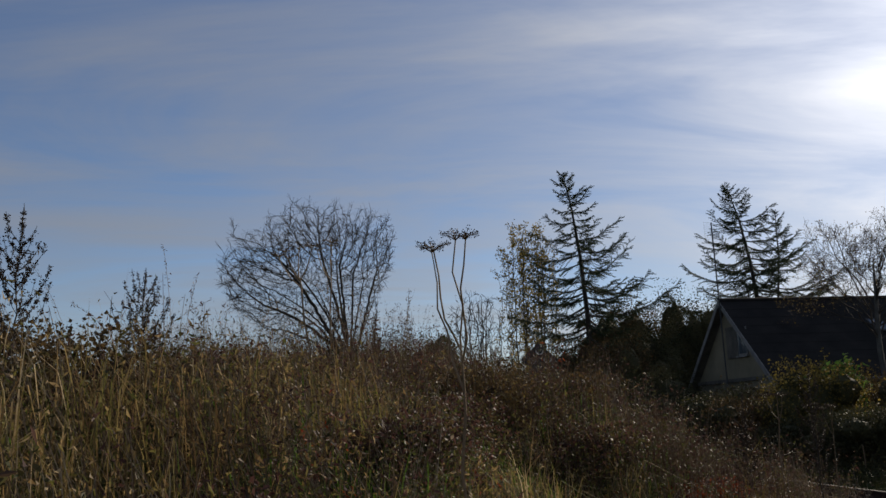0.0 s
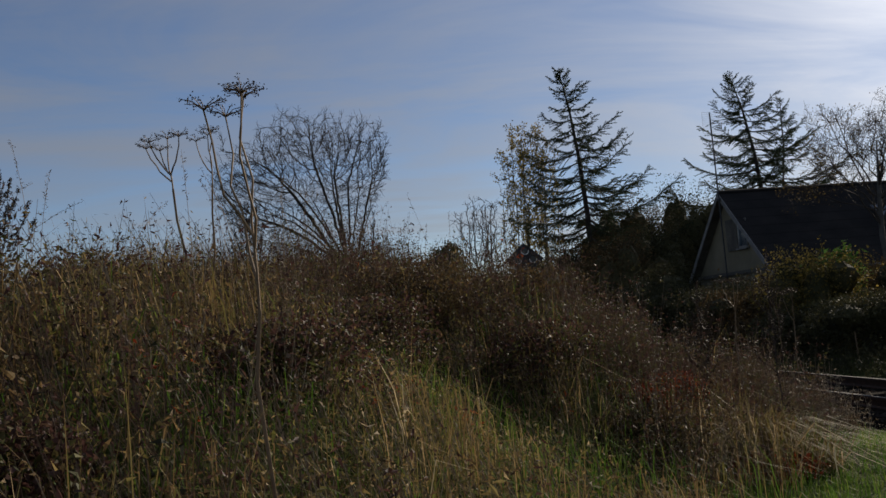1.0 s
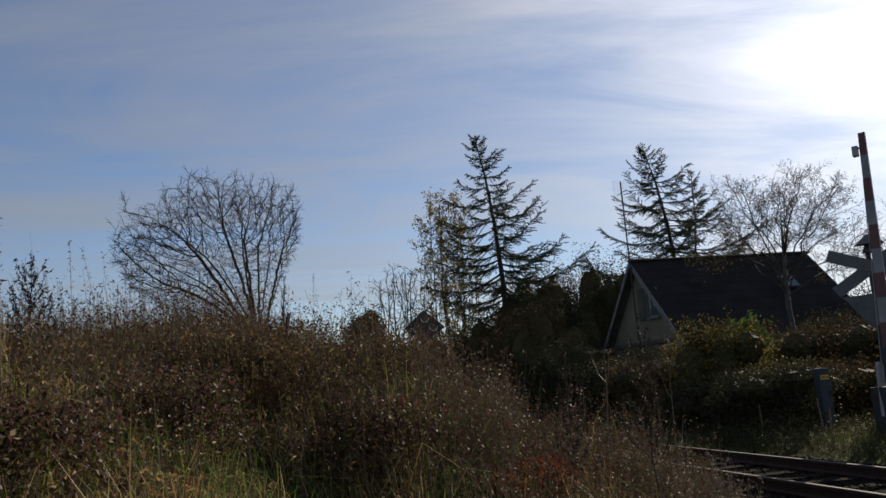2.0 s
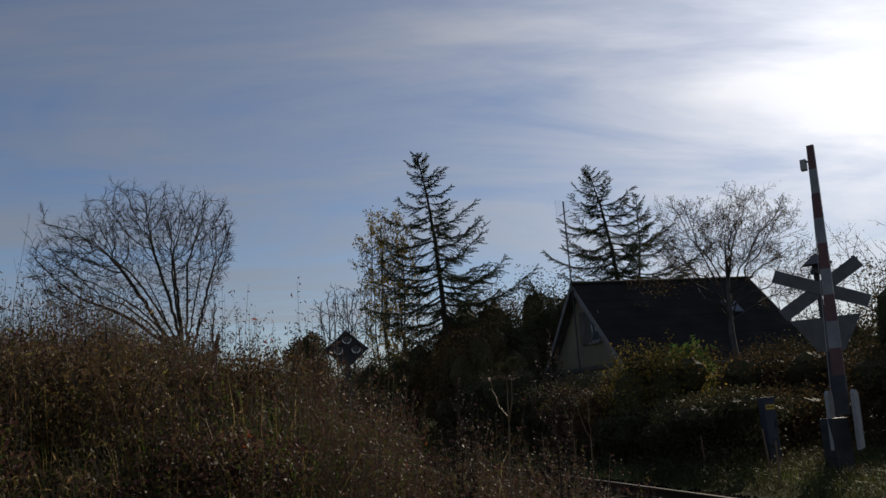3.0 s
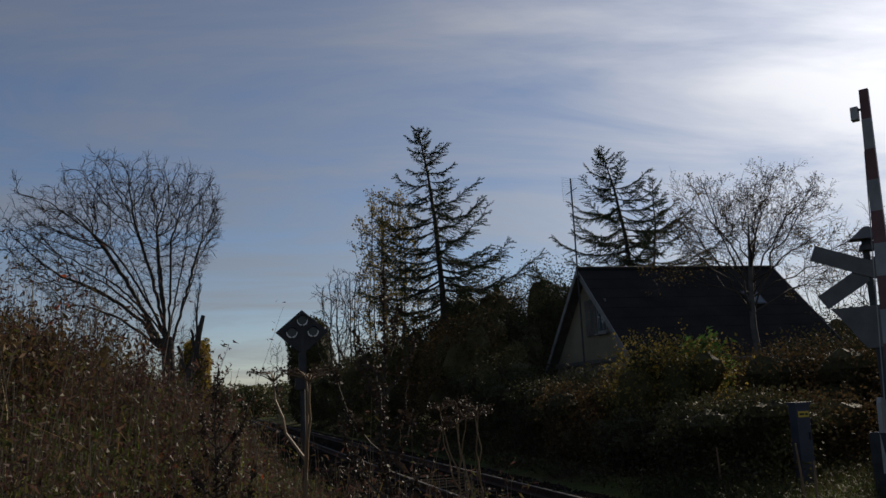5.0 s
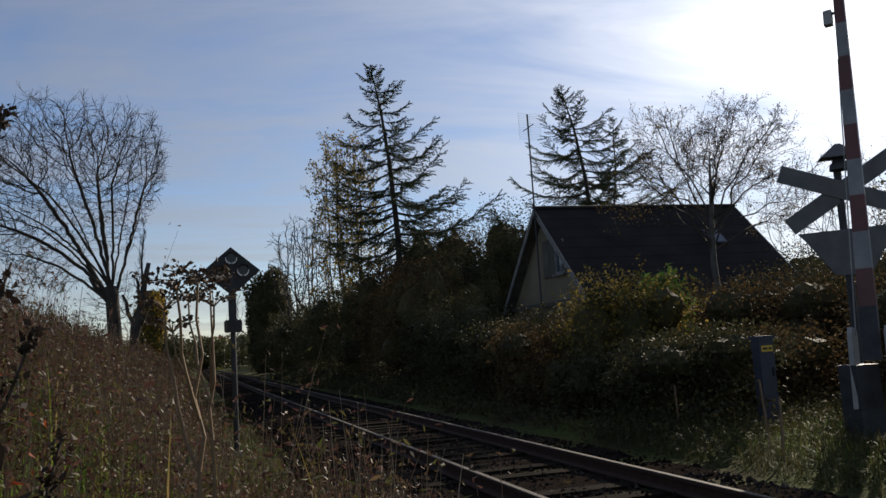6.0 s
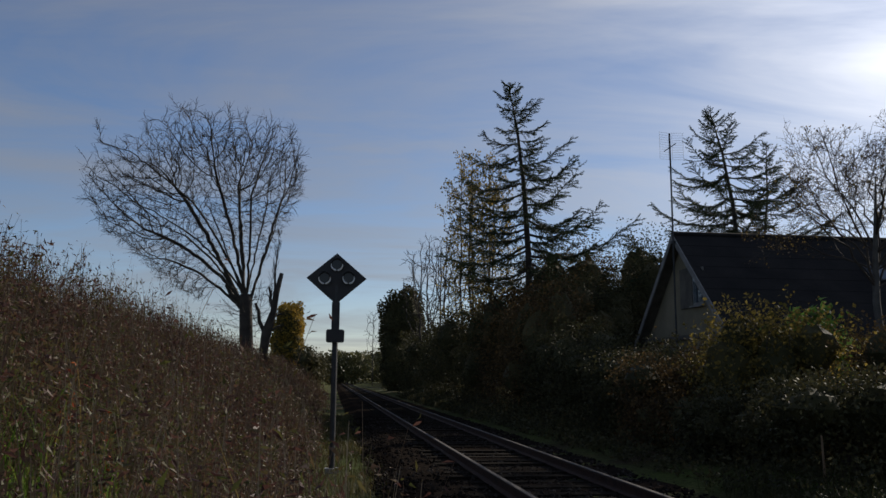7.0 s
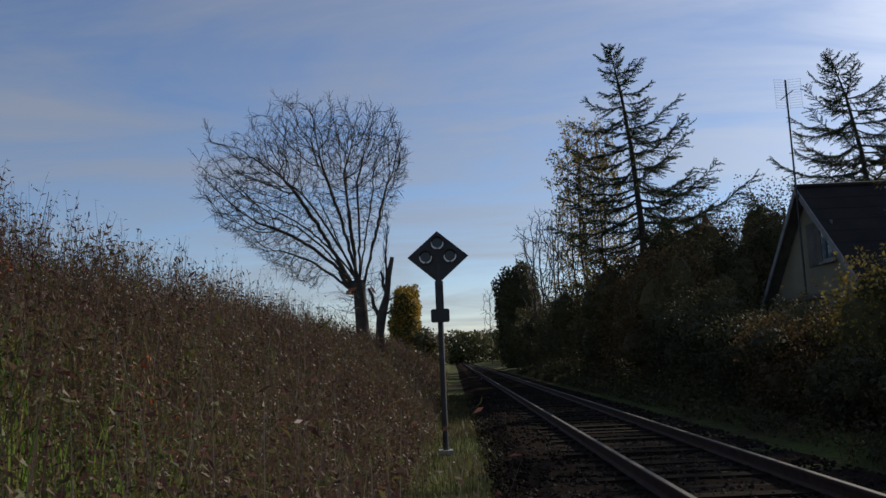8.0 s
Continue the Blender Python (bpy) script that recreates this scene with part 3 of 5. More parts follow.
# ---- level crossing gear ----
def build_barrier():
    b = thing("level_crossing_barrier", "raised red and white barrier boom with grey counterweight housing", "barrier", (4.78, 10.75, -0.1))
    part("pedestal", Geo().box((-0.17, -0.15, 0), (0.17, 0.15, 0.95)), M_POST, b, "dark steel pedestal")
    part("base_plate", Geo().box((-0.28, -0.26, -0.05), (0.28, 0.26, 0.03)), M_POST, b)
    tilt = Vector((0.58, 0.42, 5.72)).normalized()
    axis = Vector((0.05, 0.0, 1.0))
    rot = tilt.to_track_quat("Z", "Y").to_matrix().to_4x4()
    m = Matrix.Translation((0.02, -0.2, 0.3)) @ rot
    for s in (-1, 1):
        g = Geo()
        x0, x1 = (0.175, 0.23) if s > 0 else (-0.23, -0.175)
        out = [(-0.16, 0.18), (0.14, 0.12), (0.16, 1.02), (0.1, 1.1), (-0.1, 1.1), (-0.16, 1.02)]
        v = [tuple(m @ Vector((x, y, z))) for x in (x0, x1) for y, z in out]
        k = 6
        g.add(v, [(0, 1, 2, 2), (0, 2, 3, 3), (0, 3, 4, 4), (0, 4, 5, 5), (6, 8, 7, 7), (6, 9, 8, 8), (6, 10, 9, 9), (6, 11, 10, 10)] + [(i, (i + 1) % 6, (i + 1) % 6 + 6, i + 6) for i in range(6)])
        part("counterweight", g, M_GREYBOX, b, "pale grey counterweight arm")
    boom = part("boom", Geo().box((-0.1, -0.05, 0.7), (0.1, 0.05, 1.35), m), M_POST, b, "red and white striped boom")
    n, z0, z1 = 9, 1.35, 5.55
    for i in range(n):
        a, c = z0 + (z1 - z0) * i / n, z0 + (z1 - z0) * (i + 1) / n
        w0, w1 = 0.1 - 0.04 * i / n, 0.1 - 0.04 * (i + 1) / n
        v = [tuple(m @ Vector((sx * w, sy * 0.035, z))) for z, w in ((a, w0), (c, w1)) for sx, sy in ((-1, -1), (1, -1), (1, 1), (-1, 1))]
        g = Geo().add(v, [(3, 2, 1, 0), (4, 5, 6, 7), (0, 1, 5, 4), (1, 2, 6, 5), (2, 3, 7, 6), (3, 0, 4, 7)])
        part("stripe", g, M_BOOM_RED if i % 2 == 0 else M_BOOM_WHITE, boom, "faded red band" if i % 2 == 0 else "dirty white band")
    part("boom_lamp", Geo().box((0.1, -0.05, 5.1), (0.2, 0.05, 5.3), m), M_GREYBOX, boom, "small pale lamp on the boom")
    part("lamp_bracket", Geo().box((0.05, -0.012, 5.24), (0.1, 0.012, 5.27), m), M_POST, boom)
    part("stay_wire", Geo().tube([tuple(m @ Vector((0.16, 0.02, 1.0))), tuple(m @ Vector((0.075, 0.0, 4.6)))], [0.008, 0.008], 5), M_GREYBOX, boom)


build_barrier()


def build_cross():
    c = thing("crossing_sign", "grey back of a level crossing saltire over a triangular lamp board", "sign", (5.6, 11.55, -0.12))
    part("post", Geo().tube([(0, 0.06, 0), (0, 0.06, 3.75)], [0.055, 0.05], 10), M_POST, c)
    for a, nm in ((-22, "arm"), (32, "arm")):
        m = Matrix.Translation((0, 0, 3.27)) @ Matrix.Rotation(radians(-33), 4, "Z") @ Matrix.Rotation(radians(-a), 4, "Y")
        yo = -0.02 if a < 0 else 0.004
        part("arm", Geo().box((-0.84, yo, -0.12), (0.84, yo + 0.02, 0.12), m), M_SIGNBACK, c, "grey metal back of a cross arm")
    m = Matrix.Rotation(radians(-33), 4, "Z")
    g = Geo().prism([(-0.62, 2.72), (-0.52, 2.6), (-0.2, 2.12), (0.24, 2.12), (0.52, 2.6), (0.6, 2.75)], -0.03, 0.03)
    ob = part("triangular_board", g, M_SIGNBACK, c, "grey tapered board")
    ob.rotation_euler = (0, 0, radians(-33))
    g = Geo()
    v = [(-0.26, -0.16, 3.72), (0.26, -0.16, 3.72), (0.26, 0.16, 3.72), (-0.26, 0.16, 3.72), (-0.03, 0, 3.92), (0.03, 0, 3.92)]
    g.add(v, [(0, 1, 5, 4), (2, 3, 4, 5), (1, 2, 5, 5), (3, 0, 4, 4), (3, 2, 1, 0)])
    ob = part("bell_hood", g, M_SIGNBACK, c, "small roofed bell hood")
    ob.rotation_euler = (0, 0, radians(-33))
    part("bell", Geo().tube([(0, 0, 3.55), (0, 0, 3.62), (0, 0, 3.71)], [0.14, 0.13, 0.05], 12), M_POST, c)


build_cross()


def build_cabinet():
    c = thing("relay_cabinet", "dark blue-grey relay cabinet with a yellow label", "cabinet", (5.0, 12.8, -0.08))
    part("body", Geo().box((-0.12, -0.09, 0), (0.12, 0.09, 1.28)), M_CABINET, c)
    part("lid", Geo().box((-0.14, -0.11, 1.28), (0.14, 0.11, 1.33)), M_CABINET, c)
    part("label_plate", Geo().box((-0.09, -0.098, 1.1), (0.1, -0.091, 1.19)), M_LABEL, c, "yellow label with dark bars")
    part("door_handle", Geo().box((0.07, -0.115, 0.75), (0.09, -0.091, 0.87)), M_POST, c)
    for x0, x1 in ((-0.07, 0.01), (0.03, 0.08)):
        part("lettering", Geo().box((x0, -0.1005, 1.13), (x1, -0.0985, 1.16)), M_BLACK, c)


build_cabinet()


def marker(x, y, h, lean):
    s = thing("marker_stake", "thin pale wooden marker stake in the verge", "stake", (x, y, float(height(x, y)) - 0.05), "stakes in the verge")
    part("shaft", Geo().tube([(0, 0, 0), (lean * 0.5, 0, h * 0.5), (lean, 0.02, h)], [0.018, 0.016, 0.012], 6), M_STEM, s)


marker(3.3, 10.4, 0.75, 0.06)
marker(3.75, 11.2, 0.85, -0.04)
marker(4.0, 13.6, 0.7, 0.0)


# ---- trees ----
def curve(p0, p1, bow, rng, k=7, wander=0.04):
    """A wandering line from p0 to p1 that leaves in the way of bow."""
    p0, p1, bow = np.asarray(p0, float), np.asarray(p1, float), np.asarray(bow, float)
    d = np.linalg.norm(p1 - p0)
    c = p0 + bow * d * 0.5
    t = np.linspace(0, 1, k)[:, None]
    pts = (1 - t) ** 2 * p0 + 2 * t * (1 - t) * c + t * t * p1
    w = rng.normal(0, wander * d, (k, 3))
    w[0] = w[-1] = 0
    return pts + w * np.sin(t * np.pi)


def unit(v):
    v = np.asarray(v, float)
    return v / (np.linalg.norm(v) + 1e-9)


def twigs(geo, pts, r0, depth, rng, spread, ratio, rise, count, minr, tips, start=0.25):
    """Side branches along a branch, and theirs in turn."""
    seg = np.linalg.norm(np.diff(pts, axis=0), axis=1)
    length = seg.sum()
    for i in range(count):
        f = start + (1 - start) * (i + rng.random()) / count
        x = f * (len(pts) - 1)
        a = min(int(x), len(pts) - 2)
        p = pts[a] + (x - a) * (pts[a + 1] - pts[a])
        d = unit(pts[a + 1] - pts[a])
        o = unit(np.cross(d, rng.normal(size=3)))
        way = unit(d + o * spread * rng.uniform(0.6, 1.3) + np.array([0, 0, rise]))
        ln = length * ratio * rng.uniform(0.6, 1.25) * (1.15 - 0.6 * f)
        r = max(minr, r0 * (1 - 0.75 * f) * 0.55)
        k = 5 if depth > 1 else 3
        end = p + way * ln + np.array([0, 0, rise * 0.35 * ln])
        q = curve(p, end, way, rng, k, 0.05)
        geo.tube(q, np.linspace(r, max(minr * 0.6, r * 0.35), k), 4 if r > 0.02 else 3, False)
        if depth > 1:
            twigs(geo, q, r, depth - 1, rng, spread, ratio * 1.55, rise, max(3, int(count * 0.8)), minr, tips, 0.2)
        else:
            tips.append(q[-1])
            tips.append(q[-2])


def grown(points, start, stem, step_len, reach, kill, rng, tip=0.007, power=2.25, rounds=140, pull=0.0, parents=None):
    """A crown that grows towards scattered points. Returns the nodes, their parents and radii."""
    nodes = [np.array(p, float) for p in stem]
    parent = list(parents) if parents else [-1] + list(range(len(stem) - 1))
    buds = [0] * len(nodes)
    P = np.array(points, float)
    best, idx = np.full(len(P), 1e9), np.zeros(len(P), int)

    def update(first):
        new_nodes = np.array(nodes[first:])
        d = np.linalg.norm(P[:, None] - new_nodes[None], axis=2)
        k = d.argmin(1)
        m = d[np.arange(len(P)), k]
        closer = m < best
        best[closer], idx[closer] = m[closer], k[closer] + first

    update(start)
    for _ in range(rounds):
        alive = best > kill
        if not alive.all():
            P, best, idx = P[alive], best[alive], idx[alive]
        near = best < reach
        if len(P) == 0 or not near.any():
            break
        first = len(nodes)
        for i in np.unique(idx[near]):
            if buds[i] > 2:
                continue
            buds[i] += 1
            buds.append(0)
            w = P[near & (idx == i)] - nodes[i]
            d = (w / np.linalg.norm(w, axis=1)[:, None]).sum(0)
            back = unit(nodes[i] - nodes[parent[i]]) if parent[i] >= 0 else np.array([0, 0, 1.0])
            d = unit(unit(d) + 0.35 * back + rng.normal(0, 0.13, 3) + np.array([0, 0, pull]))
            nodes.append(nodes[i] + d * step_len)
            parent.append(int(i))
        if len(nodes) == first:
            break
        update(first)
    n = len(nodes)
    load = np.zeros(n)
    kids = np.zeros(n, int)
    for i in range(n - 1, -1, -1):
        if kids[i] == 0:
            load[i] = tip ** power
        if parent[i] >= 0:
            load[parent[i]] += load[i]
            kids[parent[i]] += 1
    return np.array(nodes), np.array(parent), load ** (1 / power), kids


def grown_meshes(nodes, parent, rad, kids, rng, thick, extra, length, tip):
    """Tubes for the limbs and the twigs of a grown crown, with sprays of fine twigs at its ends."""
    limbs, fine, tips = Geo(), Geo(), []
    n = len(nodes)
    main = np.full(n, -1)
    for i in range(n):
        p = parent[i]
        if p >= 0 and (main[p] < 0 or rad[i] > rad[main[p]]):
            main[p] = i
    for i in range(n):
        p = parent[i]
        if p >= 0 and main[p] == i and i > 0:
            continue
        chain = ([p] if p >= 0 else []) + [i]
        while main[chain[-1]] >= 0:
            chain.append(main[chain[-1]])
        if len(chain) < 2:
            continue
        r = rad[chain].copy()
        if p >= 0:
            r[0] = min(r[0], r[1] * 1.1)
        big = r.max() > thick
        (limbs if big else fine).tube(nodes[chain], r, 7 if r.max() > 0.08 else (5 if big else 3), False)
    for i in range(n):
        if rad[i] > tip * 2.6 or parent[i] < 0:
            continue
        d = unit(nodes[i] - nodes[parent[i]])
        for _ in range(extra if kids[i] else extra + 2):
            way = unit(d + rng.normal(0, 0.5, 3) + np.array([0, 0, 0.15]))
            ln = length * rng.uniform(0.5, 1.3)
            q = curve(nodes[i], nodes[i] + way * ln, unit(d + way), rng, 3, 0.04)
            fine.tube(q, [tip * 0.85, tip * 0.7, tip * 0.5], 3, False)
            tips.append(q[-1])
            tips.append(q[1])
    return limbs, fine, tips


def dome(rng, n, centre, radii, flat=2.4, hollow=0.0):
    """Points in a rounded crown, thicker towards its outside."""
    out = []
    while len(out) < n:
        p = rng.uniform(-1, 1, 3)
        d = (np.abs(p) ** flat).sum()
        if hollow < d < 1 and rng.random() < 0.35 + 0.65 * d:
            out.append(np.array(centre) + p * np.array(radii))
    return np.array(out)


def fan(limbs, crown, tips, starts, ends, rng, r0, rise, sub, minr, spread, ratio, bow_up=0.55):
    """Limbs that leave the trunk and fan out to the edge of the crown, each with finer and finer branches."""
    for k, e in enumerate(ends):
        s = np.array(starts[k % len(starts)], float)
        e = np.array(e, float) + rng.normal(0, 0.15, 3)
        d = unit(e - s)
        q = curve(s, e, unit(d + np.array([0, 0, bow_up * (1 if d[2] > 0.6 else -0.25)])), rng, 9, 0.022)
        length = np.linalg.norm(e - s)
        r = r0 * rng.uniform(0.75, 1.15) * (0.5 + 0.5 * length / 9)
        limbs.tube(q, np.linspace(r, minr * 1.4, 9) ** 1.0, 7, False)
        # second-order boughs keep to the limb's way
        for i in range(sub):
            f = 0.22 + 0.7 * (i + rng.random()) / sub
            x = f * 8
            a = min(int(x), 7)
            p = q[a] + (x - a) * (q[a + 1] - q[a])
            w = unit(unit(q[a + 1] - q[a]) + rng.normal(0, 0.46, 3) * np.array([1, 1, 0.6]) + np.array([0, 0, rise]))
            ln = length * (1.02 - f) * rng.uniform(0.65, 1.0) + 0.25
            c = curve(p, p + w * ln, unit(w + d), rng, 7, 0.03)
            rr = max(minr * 1.5, r * (1 - f) * 0.45)
            (limbs if rr > 0.03 else crown).tube(c, np.linspace(rr, minr, 7), 5 if rr > 0.03 else 3, False)
            twigs(crown, c, rr, 2, rng, spread, ratio, rise, 8, minr, tips, 0.1)
        twigs(crown, q, r * 0.5, 2, rng, spread, ratio * 0.55, rise, 9, minr, tips, 0.35)


# outline of the ash as seen from the line: degrees from upright, metres from the fork
ASH_ANGLES = (-88, -76, -68, -65, -60, -54, -45, -35, -26, -21, -11, -1, 7, 14, 20, 24)
ASH_REACH = (3.2, 5.2, 6.6, 8.2, 9.4, 9.9, 10.5, 9.9, 10.2, 10.6, 9.7, 9.55, 9.3, 9.4, 8.6, 6.8)


def bare_ash():
    """A lopsided fan: long limbs to one side, cut off steeply on the other."""
    rng = np.random.default_rng(11)
    x, y = -6.55, 46.0
    base = np.array([x, y, float(height(x, y)) - 0.1])
    t = thing("bare_ash_tree", "large leafless ash with a lopsided fan of fine twigs", "tree", base)
    fork = 5.1 - base[2]
    angles = np.array(ASH_ANGLES)
    reach = np.array(ASH_REACH)
    pts = []
    while len(pts) < 7000:
        a = rng.uniform(angles[0], angles[-1])
        r = (np.interp(a, angles, reach) - 0.85) * math.sqrt(rng.uniform(0.05, 1.0)) * rng.uniform(0.97, 1.03)
        if a < -72 and r < 2.0:
            continue
        side = 0.42 * r * rng.uniform(-1, 1)
        pts.append((r * math.sin(radians(a)), side, fork + r * math.cos(radians(a))))
    stem = [(0.12 - 0.12 * f, 0.03 * math.sin(5 * f), -0.1 + (fork + 0.1) * f) for f in np.linspace(0, 1, 9)]
    parents = [-1] + list(range(8))
    # main limbs, which leave the fork close together and spread
    for k, deg in enumerate((-64, -54, -43, -33, -24, -15, -6, 2, 10, 17, 22, -30, -8, -45)):
        a = radians(deg)
        far = np.interp(deg, angles, reach) * rng.uniform(0.42, 0.62)
        root = (6, 7, 8)[k % 3]
        end = np.array([far * math.sin(a), 0.3 * far * rng.uniform(-1, 1), fork + far * math.cos(a)])
        line = curve(stem[root], end, unit((0.75 * math.sin(a), 0, 0.9)), rng, int(far / 0.22), 0.005)
        for j, p in enumerate(line[1:]):
            parents.append(root if j == 0 else len(stem) - 1)
            stem.append(tuple(p))
    grown_crown = grown(pts, 9, stem, 0.22, 2.6, 0.33, rng, 0.0095, 2.2, 120, 0.06, parents)
    limbs, crown, tips = grown_meshes(*grown_crown, rng, 0.03, 2, 0.45, 0.0098)
    # short shoots round the fork and a cut limb stub
    for k in range(46):
        a = rng.uniform(0, 6.283)
        p = np.array([0.22 * math.cos(a), 0.22 * math.sin(a), rng.uniform(1.2, fork + 0.6)])
        e = p + np.array([math.cos(a), math.sin(a), rng.uniform(-0.2, 0.8)]) * rng.uniform(0.5, 1.5)
        q = curve(p, e, unit((math.cos(a), math.sin(a), 0.1)), rng, 4, 0.05)
        crown.tube(q, [0.014, 0.011, 0.009, 0.006], 3, False)
        twigs(crown, q, 0.012, 1, rng, 0.8, 0.5, 0.15, 4, 0.007, tips)
    limbs.tube([(-0.2, 0, fork - 0.3), (-0.75, 0.1, fork + 0.25), (-1.0, 0.1, fork + 0.75)], [0.14, 0.12, 0.1], 7)
    limbs.tube([(0.14, 0, -0.1), (0.1, 0, 0.9), (0.0, 0.02, fork - 0.4), (-0.02, 0.0, fork + 0.25)], [0.42, 0.34, 0.32, 0.3], 10)
    part("trunk", limbs, M_BARK, t, "grey forked trunk and limbs", True)
    part("crown", crown, M_TWIG, t, "fine bare twigs")


def dead_stem():
    rng = np.random.default_rng(12)
    base = (-5.6, 45.4, float(height(-5.6, 45.4)) - 0.1)
    t = thing("dead_tree", "broken dead tree stem with stubs and few twigs", "tree", base)
    g, c, tips = Geo(), Geo(), []
    main = [(0, 0, -0.1), (0.05, 0, 1.2), (0.15, 0, 2.0), (0.45, 0, 3.0), (0.55, 0, 3.9), (0.78, 0, 4.9)]
    g.tube(main, [0.24, 0.22, 0.25, 0.16, 0.15, 0.1], 9)
    for p, e, r in (((0.1, 0, 1.7), (-0.45, 0.1, 3.4), 0.12), ((0.45, 0, 3.0), (0.2, 0, 4.2), 0.1), ((0.4, 0, 2.7), (0.85, 0.1, 2.9), 0.06), ((0.15, 0, 2.0), (0.8, -0.1, 2.3), 0.07)):
        q = curve(p, e, unit(np.subtract(e, p)), rng, 5)
        g.tube(q, np.linspace(r, r * 0.6, 5), 7)
        twigs(c, q, 0.04, 2, rng, 0.8, 0.6, 0.2, 5, 0.01, tips)
    q = np.array([(0.5, 0, 3.6), (0.45, 0, 5.0), (0.62, 0, 6.6)])
    g.tube(q, [0.07, 0.045, 0.015], 5)
    twigs(c, q, 0.03, 2, rng, 0.4, 0.3, 0.4, 12, 0.008, tips)
    part("trunk", g, M_BARK, t, "grey splintered stem", True)
    part("crown", c, M_TWIG, t)


def upright_tree(name, label, x, y, top, width, seed, points, leafmat, leaves, leafsize, low=0.25, twig=0.008, length=0.35, squeeze=1.0, stems=3):
    """A tree of several rising stems, with or without its last leaves."""
    rng = np.random.default_rng(seed)
    z0 = float(height(x, y)) - 0.1
    t = thing(name, label, "tree", (x, y, z0))
    H = top - z0
    limbs, fine, tips = Geo(), Geo(), []
    for k in range(stems):
        a = 2 * np.pi * k / stems + 0.4
        off = np.array([math.cos(a), math.sin(a), 0]) * width * 0.42 * (stems > 1)
        pts = dome(rng, points // stems, (off[0], off[1], H * (low + (0.97 - low) / 2)), (width * 0.75, width * 0.7, H * (0.97 - low) / 2 * squeeze))
        stem = [off * f * 1.0 + np.array([0.12 * math.cos(a), 0.12 * math.sin(a), -0.1 + H * low * 1.05 * f]) for f in np.linspace(0, 1, 6)]
        parts = grown(pts, 2, stem, 0.3, 5.0, 0.5, rng, twig, 2.3, 120, 0.4)
        l, f, tp = grown_meshes(*parts, rng, 0.028, 1, length, twig)
        for src, dst in ((l, limbs), (f, fine)):
            if src.v:
                dst.add(np.vstack(src.v), np.vstack(src.f))
        tips += tp
    part("trunk", limbs, M_BARK, t, "", True)
    part("crown", fine, M_TWIG, t, "fine twigs")
    if leaves:
        tp = np.array(tips)
        pos = tp[rng.integers(0, len(tp), leaves)] + rng.normal(0, 0.1, (leaves, 3))
        part("foliage", Geo().leaves(pos, rng.uniform(0.7, 1.3, leaves) * leafsize, rng, -0.3, 0.7), leafmat, t, "last small autumn leaves", kind="stuff")
    return t


